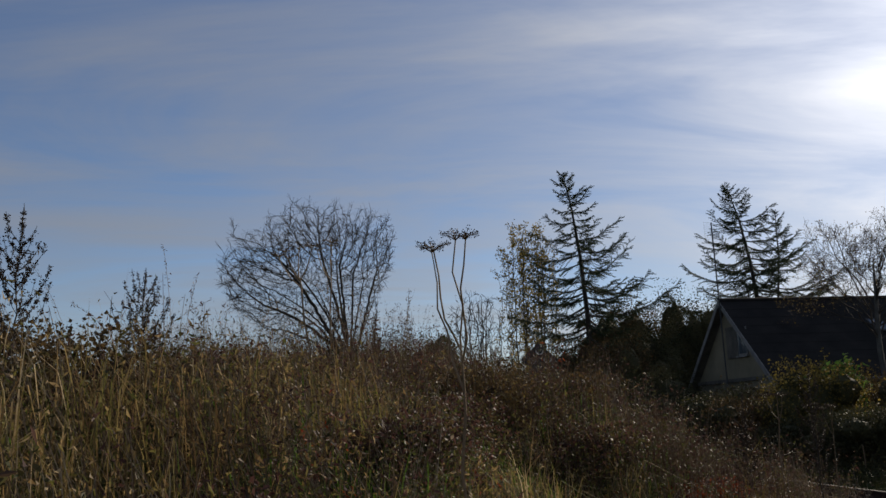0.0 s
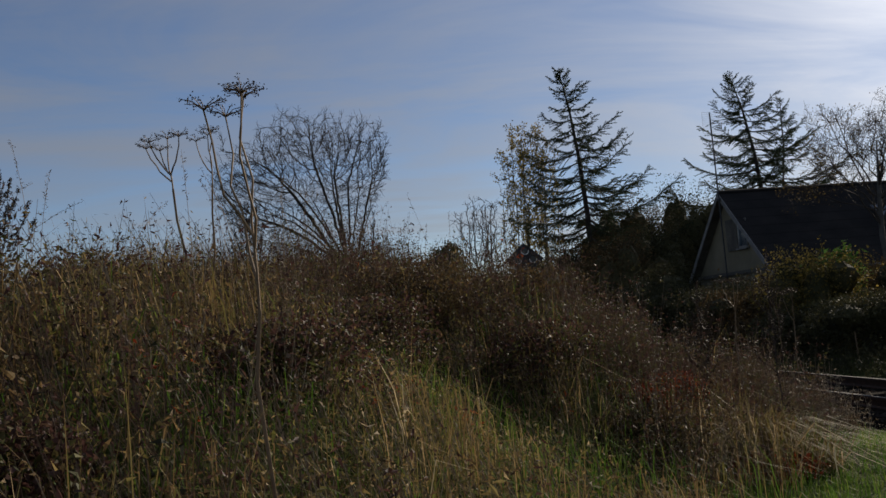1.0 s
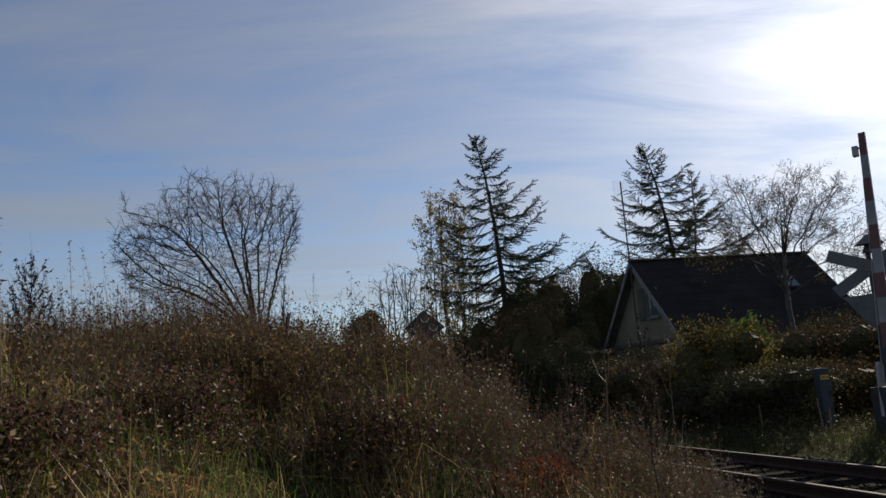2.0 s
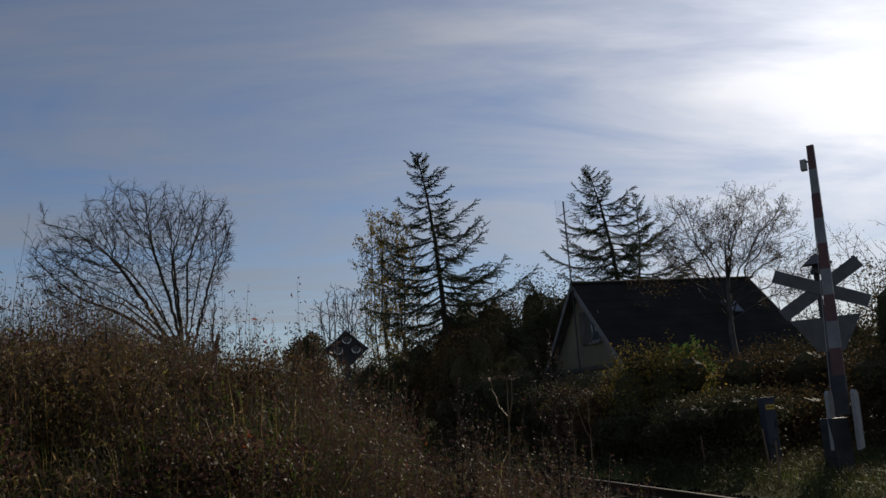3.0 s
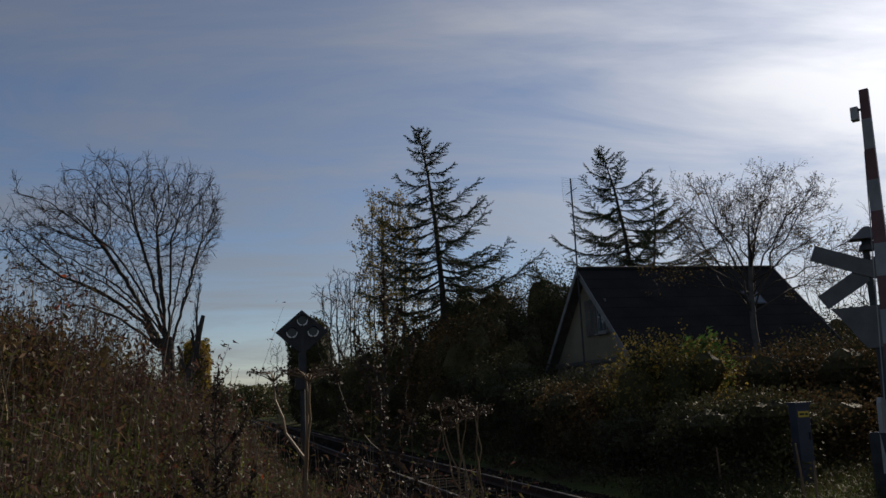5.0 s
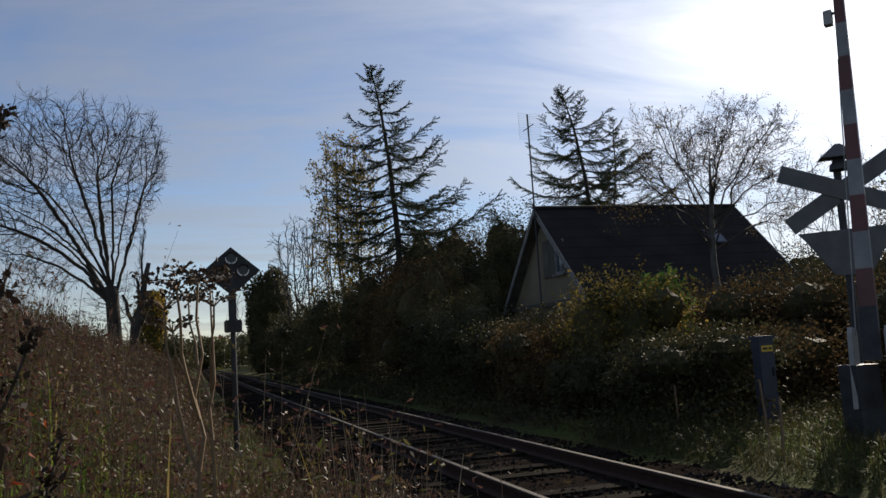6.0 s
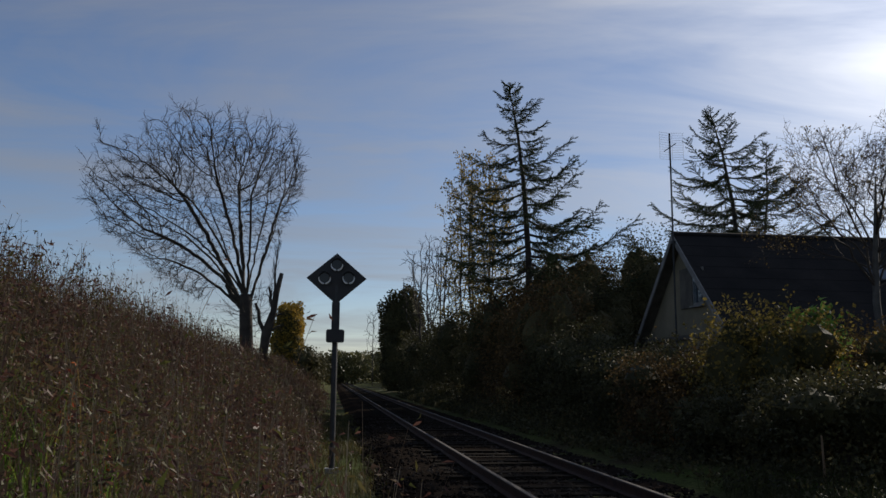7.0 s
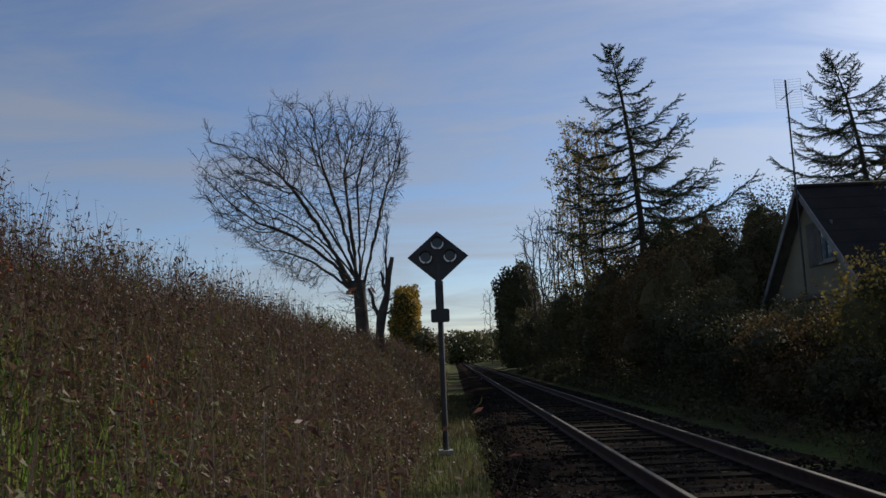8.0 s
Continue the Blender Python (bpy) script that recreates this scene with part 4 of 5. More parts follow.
def conifer(x, y, top, seed, label, slope, widest, lean, second=None, low=3.0, lopsided=1.0):
    """An old conifer: a leaning top and uneven boughs, thick with hanging sprays, that turn up at their tips."""
    rng = np.random.default_rng(seed)
    z0 = float(height(x, y)) - 0.1
    H = top - z0
    t = thing("conifer_tree", label, "tree", (x, y, z0), "conifers by the house")
    trunk, boughs = Geo(), Geo()
    place, heading, size = [], [], []
    stems = [(np.array([(0, 0, 0), (0.03, 0, H * 0.45), (lean * 0.2, 0, H * 0.68), (lean * 0.55, 0, H * 0.86), (lean, 0, H)]), 0.2, 1.0)]
    if second is not None:
        sx, sh = second
        sh -= z0
        stems.append((np.array([(0.1, 0, H * 0.42), (sx * 0.75, 0.2, H * 0.5), (sx, 0.2, sh * 0.8), (sx, 0.2, sh * 0.9), (sx + 0.1, 0.2, sh)]), 0.09, 0.62))
    for line, r0, share in stems:
        trunk.tube(line, np.linspace(r0, 0.014, 5), 8, False)
        full = line[-1][2]
        z = max(line[0][2] + 0.8, low)
        turn = rng.uniform(0, 6.28)
        while z < full - 0.05:
            depth = full - z
            root = np.array([np.interp(z, line[:, 2], line[:, 0]), np.interp(z, line[:, 2], line[:, 1]), z])
            turn += 2.4 + rng.normal(0, 0.35)
            out = np.array([math.cos(turn), math.sin(turn), 0])
            ln = min(0.22 + slope * depth ** 0.92, widest) * share * rng.choice([0.55, 0.8, 0.95, 1.05, 1.2])
            ln *= lopsided if out[0] > 0.3 else 1.0
            k = 9
            s = np.linspace(0, 1, k)[:, None]
            climb = 0.62 - 0.52 * min(1.0, depth / 3.5) - 0.18 * step(4, 9, depth) + rng.normal(0, 0.1)
            rise = ln * (climb * s - 0.1 * np.sin(np.pi * s) + 0.13 * s ** 3)
            q = root + out * ln * s + np.array([0, 0, 1.0]) * rise + rng.normal(0, 0.018 * ln, (k, 3)) * s
            boughs.tube(q, np.linspace(0.012 + 0.011 * ln, 0.006, k), 4, False)
            m = int(5 + ln * 10)
            for j in range(m):
                g = 0.1 + 0.9 * (j + rng.random()) / m
                xx = g * (k - 1)
                b = min(int(xx), k - 2)
                p = q[b] + (xx - b) * (q[b + 1] - q[b])
                d = unit(q[b + 1] - q[b])
                sd = unit(np.cross(d, (0, 0, 1))) * (1 if j % 2 else -1)
                sl = min(0.75, ln * 0.24 * (1.25 - g) * rng.uniform(0.5, 1.4) + 0.13)
                e = p + (d * 0.75 + sd * 0.55 + np.array([0, 0, rng.uniform(-0.6, 0.1)])) * sl
                boughs.tube([p, e], [0.007, 0.004], 3, False)
                c = max(5, int(sl * 30))
                u = np.linspace(0.0, 1, c)[:, None]
                place.append(p + (e - p) * u)
                heading.append(np.repeat((unit(e - p) * 0.8)[None], c, 0))
            u = np.linspace(0.2, 1, int(6 + ln * 14))[:, None] * (k - 1)
            i0 = np.minimum(u.astype(int), k - 2)[:, 0]
            place.append(q[i0] + (u - i0[:, None]) * (q[i0 + 1] - q[i0]))
            heading.append(np.repeat(unit(q[-1] - q[-3])[None] * 0.8, len(u), 0))
            z += (0.08 + 0.055 * min(1.0, depth / 3)) * rng.uniform(0.5, 1.5) / share
    P, A = np.repeat(np.vstack(place), 3, 0), np.repeat(np.vstack(heading), 3, 0)
    needles = Geo().leaves(P, rng.uniform(0.07, 0.13, len(P)), rng, 0.0, 0.22, A)
    part("trunk", trunk, M_BARK, t, "", True)
    part("branchwork", boughs, M_TWIG, t, kind="stuff")
    part("foliage", needles, M_NEEDLE, t, "dark green needle sprays", kind="stuff")


bare_ash()
dead_stem()
conifer(6.85, 42.0, 15.5, 21, "tall dark conifer with upswept boughs and a leaning tip", 0.56, 4.2, -0.9, None, 4.0, 1.2)
conifer(18.5, 44.0, 15.25, 22, "dark spreading conifer with two tops behind the house", 0.85, 5.6, -1.3, (1.8, 13.75), 6.0)
upright_tree("poplar_tree", "slim many-stemmed tree with thinning yellow leaves", 6.5, 54.0, 15.9, 2.1, 31, 1300, M_YELLOW, 9000, 0.15, 0.2, 0.012, stems=5)
upright_tree("bare_shrub_tree", "small leafless many-stemmed tree", 6.3, 75.0, 13.9, 2.6, 32, 620, M_YELLOW, 0, 0.1, 0.3, 0.019, 0.5, stems=4)



def birch():
    rng = np.random.default_rng(41)
    base = (12.75, 24.9, float(height(12.75, 24.9)) - 0.1)
    t = thing("birch_tree", "spreading birch with a pale trunk and few small leaves", "tree", base)
    trunk, crown, tips = Geo(), Geo(), []
    trunk.tube([(0, 0, -0.1), (0.04, 0, 1.2), (0.05, 0.02, 2.4), (-0.03, 0.02, 3.6), (0.0, 0.0, 4.6), (0.1, 0, 5.8), (0.2, 0, 7.2)], [0.13, 0.115, 0.105, 0.1, 0.09, 0.06, 0.02], 9)
    ends = []
    for k in range(17):
        a = k * 2.4 + rng.uniform(-0.3, 0.3)
        up = (k + 0.5) / 17
        out = math.sqrt(max(0.05, 1 - up ** 2.2)) * rng.uniform(0.85, 1.05)
        ends.append((0.35 + 3.5 * out * math.cos(a), 2.8 * out * math.sin(a), 5.9 + 2.9 * up + rng.uniform(-0.4, 0.4)))
    fan(crown, crown, tips, [(0, 0, 4.0), (0.0, 0, 4.5), (0.05, 0, 5.0), (0.1, 0, 5.5)], ends, rng, 0.05, -0.02, 6, 0.0058, 0.95, 0.36, 0.15)
    part("trunk", trunk, M_BIRCH, t, "pale grey-white birch trunk", True)
    part("crown", crown, M_TWIG, t, "fine drooping twigs")
    tp = np.array(tips)
    n = 4200
    pos = tp[rng.integers(0, len(tp), n)] + rng.normal(0, 0.07, (n, 3))
    part("foliage", Geo().leaves(pos, rng.uniform(0.035, 0.07, n), rng, -0.4, 0.8), M_BIRCHLEAF, t, "small sparse brown-yellow leaves")


birch()
upright_tree("willow_shrub", "pale bare willow with long upright shoots", 16.2, 22.5, 6.8, 2.9, 33, 700, M_YELLOW, 500, 0.07, 0.15, 0.006, 0.4, stems=5)
upright_tree("far_bare_tree", "thin leafless tree by the line", 4.6, 150.0, 14.0, 1.7, 34, 160, M_YELLOW, 0, 0.1, 0.3, 0.02, 0.7, stems=1)
upright_tree("far_bare_tree", "thin leafless tree by the line", 7.4, 150.0, 12.0, 1.2, 35, 120, M_YELLOW, 0, 0.1, 0.3, 0.02, 0.7, stems=1)


# ---- shrubs and hedges ----
def shrub(name, label, x, y, rx, ry, h, mat, seed, size=0.11, count=2600, category="shrub", group="", lumps=7, shoots=14, z=None, dense=True):
    """A shrub: stems, a ragged leafy body made of many lumps, and long shoots that break its outline."""
    rng = np.random.default_rng(seed)
    z0 = (float(height(x, y)) if z is None else z) - 0.1
    t = thing(name, label, category, (x, y, z0), group)
    stems = Geo()
    pos, core = [], Geo()
    for i in range(lumps):
        a = 2 * np.pi * i / lumps + rng.uniform(-0.4, 0.4)
        k = rng.uniform(0.2, 0.62)
        cz = h * (rng.uniform(0.25, 0.75) if i % 3 else rng.uniform(0.6, 0.72))
        c = np.array([rx * k * math.cos(a), ry * k * math.sin(a), cz])
        r = np.array([rx * rng.uniform(0.45, 0.68), ry * rng.uniform(0.45, 0.68), min(h * rng.uniform(0.26, 0.4), h - cz if i % 3 else h * 0.4)])
        m = count // lumps
        d = rng.normal(size=(m, 3))
        d /= np.linalg.norm(d, axis=1)[:, None]
        rad = rng.uniform(0.3, 1.08, (m, 1)) ** 0.7
        bump = 1 + 0.16 * np.sin(7 * d[:, :1] + i) * np.cos(6 * d[:, 1:2] - i) + 0.1 * np.sin(11 * d[:, 2:3] + 2 * i)
        pos.append(c + d * r * rad * bump)
        stems.tube(curve((rng.normal(0, 0.1), rng.normal(0, 0.1), -0.1), c, (0, 0, 1), rng, 5), np.linspace(0.05, 0.02, 5), 5, False)
        # dense twiggy inside
        u, w = np.meshgrid(np.linspace(0, 2 * np.pi, 9)[:-1], np.linspace(0.25, np.pi - 0.25, 5))
        rr = 0.5 * (1 + rng.normal(0, 0.1, u.shape))
        v = c + np.stack([r[0] * rr * np.sin(w) * np.cos(u), r[1] * rr * np.sin(w) * np.sin(u), r[2] * rr * np.cos(w)], -1).reshape(-1, 3)
        core.add(v, [(8 * a2 + b2, 8 * a2 + (b2 + 1) % 8, 8 * a2 + 8 + (b2 + 1) % 8, 8 * a2 + 8 + b2) for a2 in range(4) for b2 in range(8)])
    # skirt of leaves down to the ground
    m = count // 4
    a = rng.uniform(0, 6.283, m)
    k = rng.uniform(0.55, 0.95, m)
    pos.append(np.stack([rx * k * np.cos(a), ry * k * np.sin(a), h * 0.5 * rng.random(m)], 1))
    P = np.vstack(pos)
    for i in range(shoots):
        b = P[rng.integers(0, len(P))]
        if b[2] < h * 0.5:
            continue
        ln = rng.uniform(0.25, 0.7) * min(1.0, h / 3)
        e = b + np.array([rng.normal(0, 0.35), rng.normal(0, 0.35), 1.0]) * ln
        q = curve(b, e, (0, 0, 1), rng, 4)
        stems.tube(q, [0.009, 0.008, 0.006, 0.004], 3, False)
        u = rng.random((9, 1))
        pos.append(b + (e - b) * u + rng.normal(0, 0.03, (9, 3)))
    P = np.vstack(pos)
    part("branchwork", stems, M_TWIG, t, kind="stuff")
    if dense:
        part("thicket", core, M_HEDGE, t, "dense dark inner twigs", kind="stuff")
    part("foliage", Geo().leaves(P, size * rng.uniform(0.6, 1.35, len(P)), rng, -0.1, 0.7), mat, t, kind="stuff")
    return t


shrub("yellow_shrub", "yellow-green leafy shrub in autumn colour by the track", 6.4, 19.2, 1.8, 1.5, 3.15, M_YELLOW, 51, 0.085, 8000, shoots=30)
shrub("green_shrub", "fresh green long-leaved shrub beside the yellow one", 8.1, 20.6, 1.0, 1.0, 2.95, M_LILY, 52, 0.2, 1500, shoots=20)
row = [(4.9, 14.6, 1.5, 1.5, 1.7, M_HEDGE), (6.8, 15.6, 1.9, 1.6, 1.55, M_RUST), (4.9, 17.2, 1.3, 1.5, 1.4, M_HEDGE), (9.2, 17.6, 2.2, 1.7, 2.75, M_RUST),
       (11.3, 18.6, 2.0, 1.8, 3.0, M_HEDGE), (5.0, 20.4, 1.4, 1.6, 2.1, M_RUST), (5.3, 23.6, 1.6, 1.9, 2.5, M_HEDGE), (9.6, 22.2, 2.2, 1.8, 2.7, M_RUST),
       (5.5, 27.0, 1.7, 2.0, 2.6, M_HEDGE), (7.2, 25.0, 1.4, 1.6, 2.6, M_RUST), (5.8, 31.0, 1.9, 2.2, 3.4, M_HEDGE), (12.6, 21.6, 2.0, 1.7, 3.1, M_HEDGE), (14.6, 20.2, 2.0, 1.8, 3.4, M_HEDGE),
       (6.0, 35.5, 2.2, 2.4, 5.2, M_RUST), (8.6, 36.5, 2.4, 2.4, 6.0, M_HEDGE), (11.4, 38.0, 2.6, 2.4, 7.5, M_HEDGE), (14.5, 39.0, 2.6, 2.4, 6.0, M_HEDGE),
       (5.8, 40.0, 2.0, 2.4, 5.6, M_RUST), (5.6, 45.0, 2.0, 2.6, 5.4, M_HEDGE), (9.5, 44.0, 3.0, 2.6, 8.5, M_RUST), (13.0, 46.0, 3.0, 2.6, 9.4, M_HEDGE),
       (5.6, 51.0, 2.1, 3.2, 5.2, M_HEDGE), (5.8, 58.0, 2.3, 3.6, 5.2, M_HEDGE), (6.0, 66.0, 2.4, 4.2, 5.6, M_HEDGE), (6.2, 75.0, 2.5, 4.6, 5.8, M_HEDGE), (6.4, 84.0, 2.6, 4.8, 6.0, M_HEDGE),
       # the last two stand out of view, added to cast shade on the verge
       (16.8, 18.6, 2.2, 2.0, 3.8, M_HEDGE), (19.0, 21.0, 2.4, 2.2, 4.2, M_RUST), (20.5, 26.0, 2.6, 2.4, 4.6, M_HEDGE), (22.0, 33.0, 3.0, 3.0, 5.0, M_HEDGE), (19.5, 40.0, 3.0, 2.6, 6.0, M_HEDGE), (8.9, 13.3, 1.5, 1.4, 2.5, M_RUST), (11.2, 15.2, 1.9, 1.8, 4.4, M_HEDGE), (13.6, 16.8, 2.2, 2.0, 4.8, M_RUST), (13.2, 14.2, 2.0, 1.8, 4.6, M_HEDGE), (16.6, 14.6, 2.2, 2.0, 5.2, M_HEDGE)]
for i, (x, y, rx, ry, h, mat) in enumerate(row):
    lab = "dark green overgrown hedge shrub beside the track or out of view for shade" if mat is M_HEDGE else "brownish autumn hedge shrub with thinning leaves"
    shrub("hedge_shrub", lab, x, y, rx, ry, h, mat, 100 + i, 0.044 + 0.0014 * y, 7600 + int(800 * h), group="hedge by the house", shoots=22)


def ivy_clad(name, label, x, y, rx, ry, h, mat, seed, size, count, square=4.0, shear=0.0):
    """A topped trunk so thick with ivy that it stands like a block with a ragged skin."""
    rng = np.random.default_rng(seed)
    z0 = float(height(x, y)) - 0.1
    t = thing(name, label, "tree", (x, y, z0))
    part("trunk", Geo().tube([(0, 0, -0.1), (0.1, 0, h * 0.5), (0, 0, h * 0.85)], [0.4, 0.3, 0.2], 8), M_BARK, t, "", True)

    def skin(d, grow):
        lump = 1 + 0.07 * np.sin(5 * d[:, 0] + 3 * d[:, 2] + seed) + 0.05 * np.sin(9 * d[:, 1] - 7 * d[:, 2]) + 0.05 * np.sin(13 * d[:, 2] + 6 * d[:, 0])
        r = (np.abs(d) ** square).sum(1) ** (-1 / square) * lump * grow
        p = d * r[:, None] * np.array([rx, ry, h * 0.5])
        p[:, 2] += h * 0.5 + shear * p[:, 0]
        p[:, 2] = np.clip(p[:, 2], 0.05, None)
        return p

    u, w = np.meshgrid(np.linspace(0, 2 * np.pi, 17)[:-1], np.linspace(0.05, np.pi - 0.05, 13))
    d = np.stack([np.sin(w) * np.cos(u), np.sin(w) * np.sin(u), np.cos(w)], -1).reshape(-1, 3)
    core = Geo().add(skin(d, 0.86), [(16 * i + j, 16 * i + (j + 1) % 16, 16 * i + 16 + (j + 1) % 16, 16 * i + 16 + j) for i in range(12) for j in range(16)])
    part("thicket", core, M_HEDGE, t, "dense dark inner twigs", kind="stuff")
    d = rng.normal(size=(count, 3))
    d /= np.linalg.norm(d, axis=1)[:, None]
    P = skin(d, rng.uniform(0.86, 1.06, count))
    part("foliage", Geo().leaves(P, size * rng.uniform(0.6, 1.4, count), rng, -0.1, 0.8), mat, t, kind="stuff")


ivy_clad("ivy_tree", "tall dark ivy-clad tree trunk beside the line", 5.3, 95.0, 2.3, 2.2, 10.6, M_HEDGE, 61, 0.24, 9000, 5.0)
ivy_clad("golden_ivy_tree", "squat stump clad in golden-brown ivy", -6.95, 95.0, 1.6, 1.7, 7.0, M_IVY, 63, 0.22, 6000, 4.0, 0.35)
shrub("line_shrub", "low dark shrub on the bank beside the line", -4.2, 75.0, 1.5, 3.0, 3.4, M_HEDGE, 64, 0.2, 1500)
shrub("line_shrub", "low dark shrub on the bank beside the line", -3.9, 96.0, 1.6, 3.0, 3.4, M_HEDGE, 65, 0.24, 1500)

# far wood at the end of the line
rng = np.random.default_rng(70)
g = Geo()
for i in range(60):
    x, y = rng.uniform(-70, 90), rng.uniform(190, 240)
    hh = rng.uniform(6.5, 9) if x > -2 else rng.uniform(1.6, 2.6)
    n = 1700
    d = rng.normal(size=(n, 3))
    d /= np.linalg.norm(d, axis=1)[:, None]
    g.leaves(np.array([x, y, hh * 0.5]) + d * np.array([5.0, 4.0, hh * 0.5]) * rng.uniform(0.6, 1.05, (n, 1)), rng.uniform(0.35, 0.8, n), rng, 0, 0.9)
for i in range(26):
    y = rng.uniform(110, 185)
    x = rng.uniform(6.5, 14) + (y - 110) * 0.03
    hh = rng.uniform(4, 6) * (0.6 + y / 260)
    n = 800
    d = rng.normal(size=(n, 3))
    d /= np.linalg.norm(d, axis=1)[:, None]
    g.leaves(np.array([x, y, hh * 0.45]) + d * np.array([2.6, 5.0, hh * 0.5]) * rng.uniform(0.6, 1.05, (n, 1)), rng.uniform(0.25, 0.55, n), rng, 0, 0.9)
single("far_wood", g, M_FAR, "distant hedges and wood at the end of the line", "woodland", kind="stuff")


# ---- weeds on the bank ----
def spots(n, seed, x0, x1, y0, y1, keep):
    rng = np.random.default_rng(seed)
    x, y = rng.uniform(x0, x1, n), rng.uniform(y0, y1, n)
    k = keep(x, y, rng.random(n))
    return x[k], y[k], rng


def clearing(x, y):
    """Short grass patch on the nose of the bank."""
    return np.exp(-(((x + 5.75) / 0.95) ** 2 + ((y - 2.3) / 1.5) ** 2))


def weed_height(x, y):
    q = bank_depth(x, y)
    front = 1 - step(4.0, 9.0, y)
    return (0.95 - 0.25 * front * step(1.0, 2.5, q)) * (0.7 + 0.3 * step(0.0, 1.0, q)) * (1 - 0.75 * clearing(x, y)) * (0.8 + 0.25 * np.sin(1.7 * x + 0.8 * y) * np.sin(1.1 * y - 0.6 * x) + 0.36 * np.sin(5.3 * x + 2.1 * y) * np.sin(4.3 * y - 2.9 * x))


def weeds(name, seed, n, x0, x1, y0, y1, size, leaves_each, label, mat_leaf, thin, tall=1.0, edge=0.1, tilt=(0.0, 0.0)):
    x, y, rng = spots(n, seed, x0, x1, y0, y1, lambda x, y, u: (bank_depth(x, y) > -edge + 0.3 * u) & (u < thin(x, y)))
    m = len(x)
    z = height(x, y)
    h = weed_height(x, y) * rng.uniform(0.55, 1.25, m) * tall
    lean = rng.normal(0, 0.16, (m, 2)) + np.array(tilt)
    base = np.stack([x, y, z - 0.03], 1)
    tip = base + np.stack([lean[:, 0] * h, lean[:, 1] * h, h], 1)
    mid = (base + tip) / 2 + np.stack([lean[:, 1], -lean[:, 0], 0 * x], 1) * h[:, None] * 0.25
    # stems: three-sided, two lengths
    w = 0.0035 * (size / 0.05) * rng.uniform(0.6, 1.3, m)
    rings = []
    for p, s in ((base, 1.0), (mid, 0.8), (tip, 0.4)):
        for a in (0.0, 2.094, 4.189):
            rings.append(p + (w * s)[:, None] * np.array([math.cos(a), math.sin(a), 0]))
    v = np.stack(rings, 1).reshape(-1, 3)
    k = np.arange(m)[:, None] * 9
    q = np.vstack([k + [3 * i + j, 3 * i + (j + 1) % 3, 3 * i + 3 + (j + 1) % 3, 3 * i + 3 + j] for i in range(2) for j in range(3)])
    stems = Geo().add(v, q)
    # leaves up the stem, curled and hanging
    e = leaves_each
    f = rng.uniform(0.15, 1.03, (m, e, 1)) ** 0.8
    P = np.where(f < 0.5, base[:, None] + (mid - base)[:, None] * f * 2, mid[:, None] + (tip - mid)[:, None] * (f - 0.5) * 2)
    P = P + rng.normal(0, 1, P.shape) * np.array([0.055, 0.055, 0.03]) * (size / 0.05) * (1.2 - 0.6 * f)
    P = P.reshape(-1, 3)
    g = Geo().leaves(P, size * rng.uniform(0.4, 1.5, len(P)), rng, -0.3, 0.27, fold=0.5)
    single(name + "_stems", stems, M_STEM, "thin dry stems of " + label, "weeds", kind="stuff")
    single(name + "_leaves", g, mat_leaf, label, "weeds", kind="stuff")


patchy = lambda x, y: np.sin(1.9 * x + 0.7 * y) * np.sin(1.4 * y - 0.8 * x + 1.0) + 0.5 * np.sin(4.1 * x - 2.3 * y)
clump = lambda x, y: np.sin(5.3 * x + 2.1 * y) * np.sin(4.3 * y - 2.9 * x)
near = lambda x, y: np.clip(((0.42 + 0.9 * step(1.5, 5.0, y)) - 0.25 * patchy(x, y) - 0.85 * clearing(x, y)) * (0.72 + 0.75 * clump(x, y)), 0, 1)
weeds("bank_weeds_near", 201, 15000, -11, -2.2, -3, 13, 0.042, 20, "dense dry brown weeds on the near bank", M_WEED, near)
weeds("bank_weeds_mid", 202, 7600, -11, -2.3, 13, 26, 0.07, 10, "dense dry brown weeds along the bank", M_WEED, lambda x, y: 0 * x + 1)
weeds("bank_weeds_far", 203, 5200, -12, -2.4, 26, 75, 0.12, 8, "dry weeds on the far bank", M_WEED, lambda x, y: 0 * x + 1)
weeds("bramble_patches", 204, 900, -9, -2.4, 0, 14, 0.06, 14, "red-leaved bramble among the weeds", M_RED, lambda x, y: (np.sin(2.3 * x + 1.1) * np.sin(1.9 * y + 0.5) > 0.62) * 0.9, 0.8)
weeds("green_undergrowth", 205, 3500, -10, -2.2, -3, 14, 0.06, 12, "green nettles and herbs among the dry weeds", M_HEDGE, lambda x, y: 0.7 * (np.sin(1.3 * x - 0.7 * y) > -0.1), 0.7)
weeds("tall_dry_weeds", 206, 900, -11, -2.8, 0, 30, 0.045, 22, "tall dark seeding weeds above the bank", M_WEED, lambda x, y: 0 * x + 0.7, 1.45)

weeds("leaning_straw", 207, 5600, -10.5, -5.0, -2.5, 5.5, 0.05, 7, "pale dry stalks leaning over one way", M_STRAW, lambda x, y: 0.75 + 0.2 * patchy(x, y), 1.0, tilt=(-0.42, 0.1))
weeds("nose_weeds", 208, 2000, -4.6, -1.4, 2.4, 6.4, 0.04, 18, "reddish dry weeds on the nose of the bank", M_WEED, lambda x, y: 0.9 - 0.9 * np.exp(-((x + 3.5) ** 2 + (y - 3.0) ** 2) / 0.4), 1.1, 0.3)

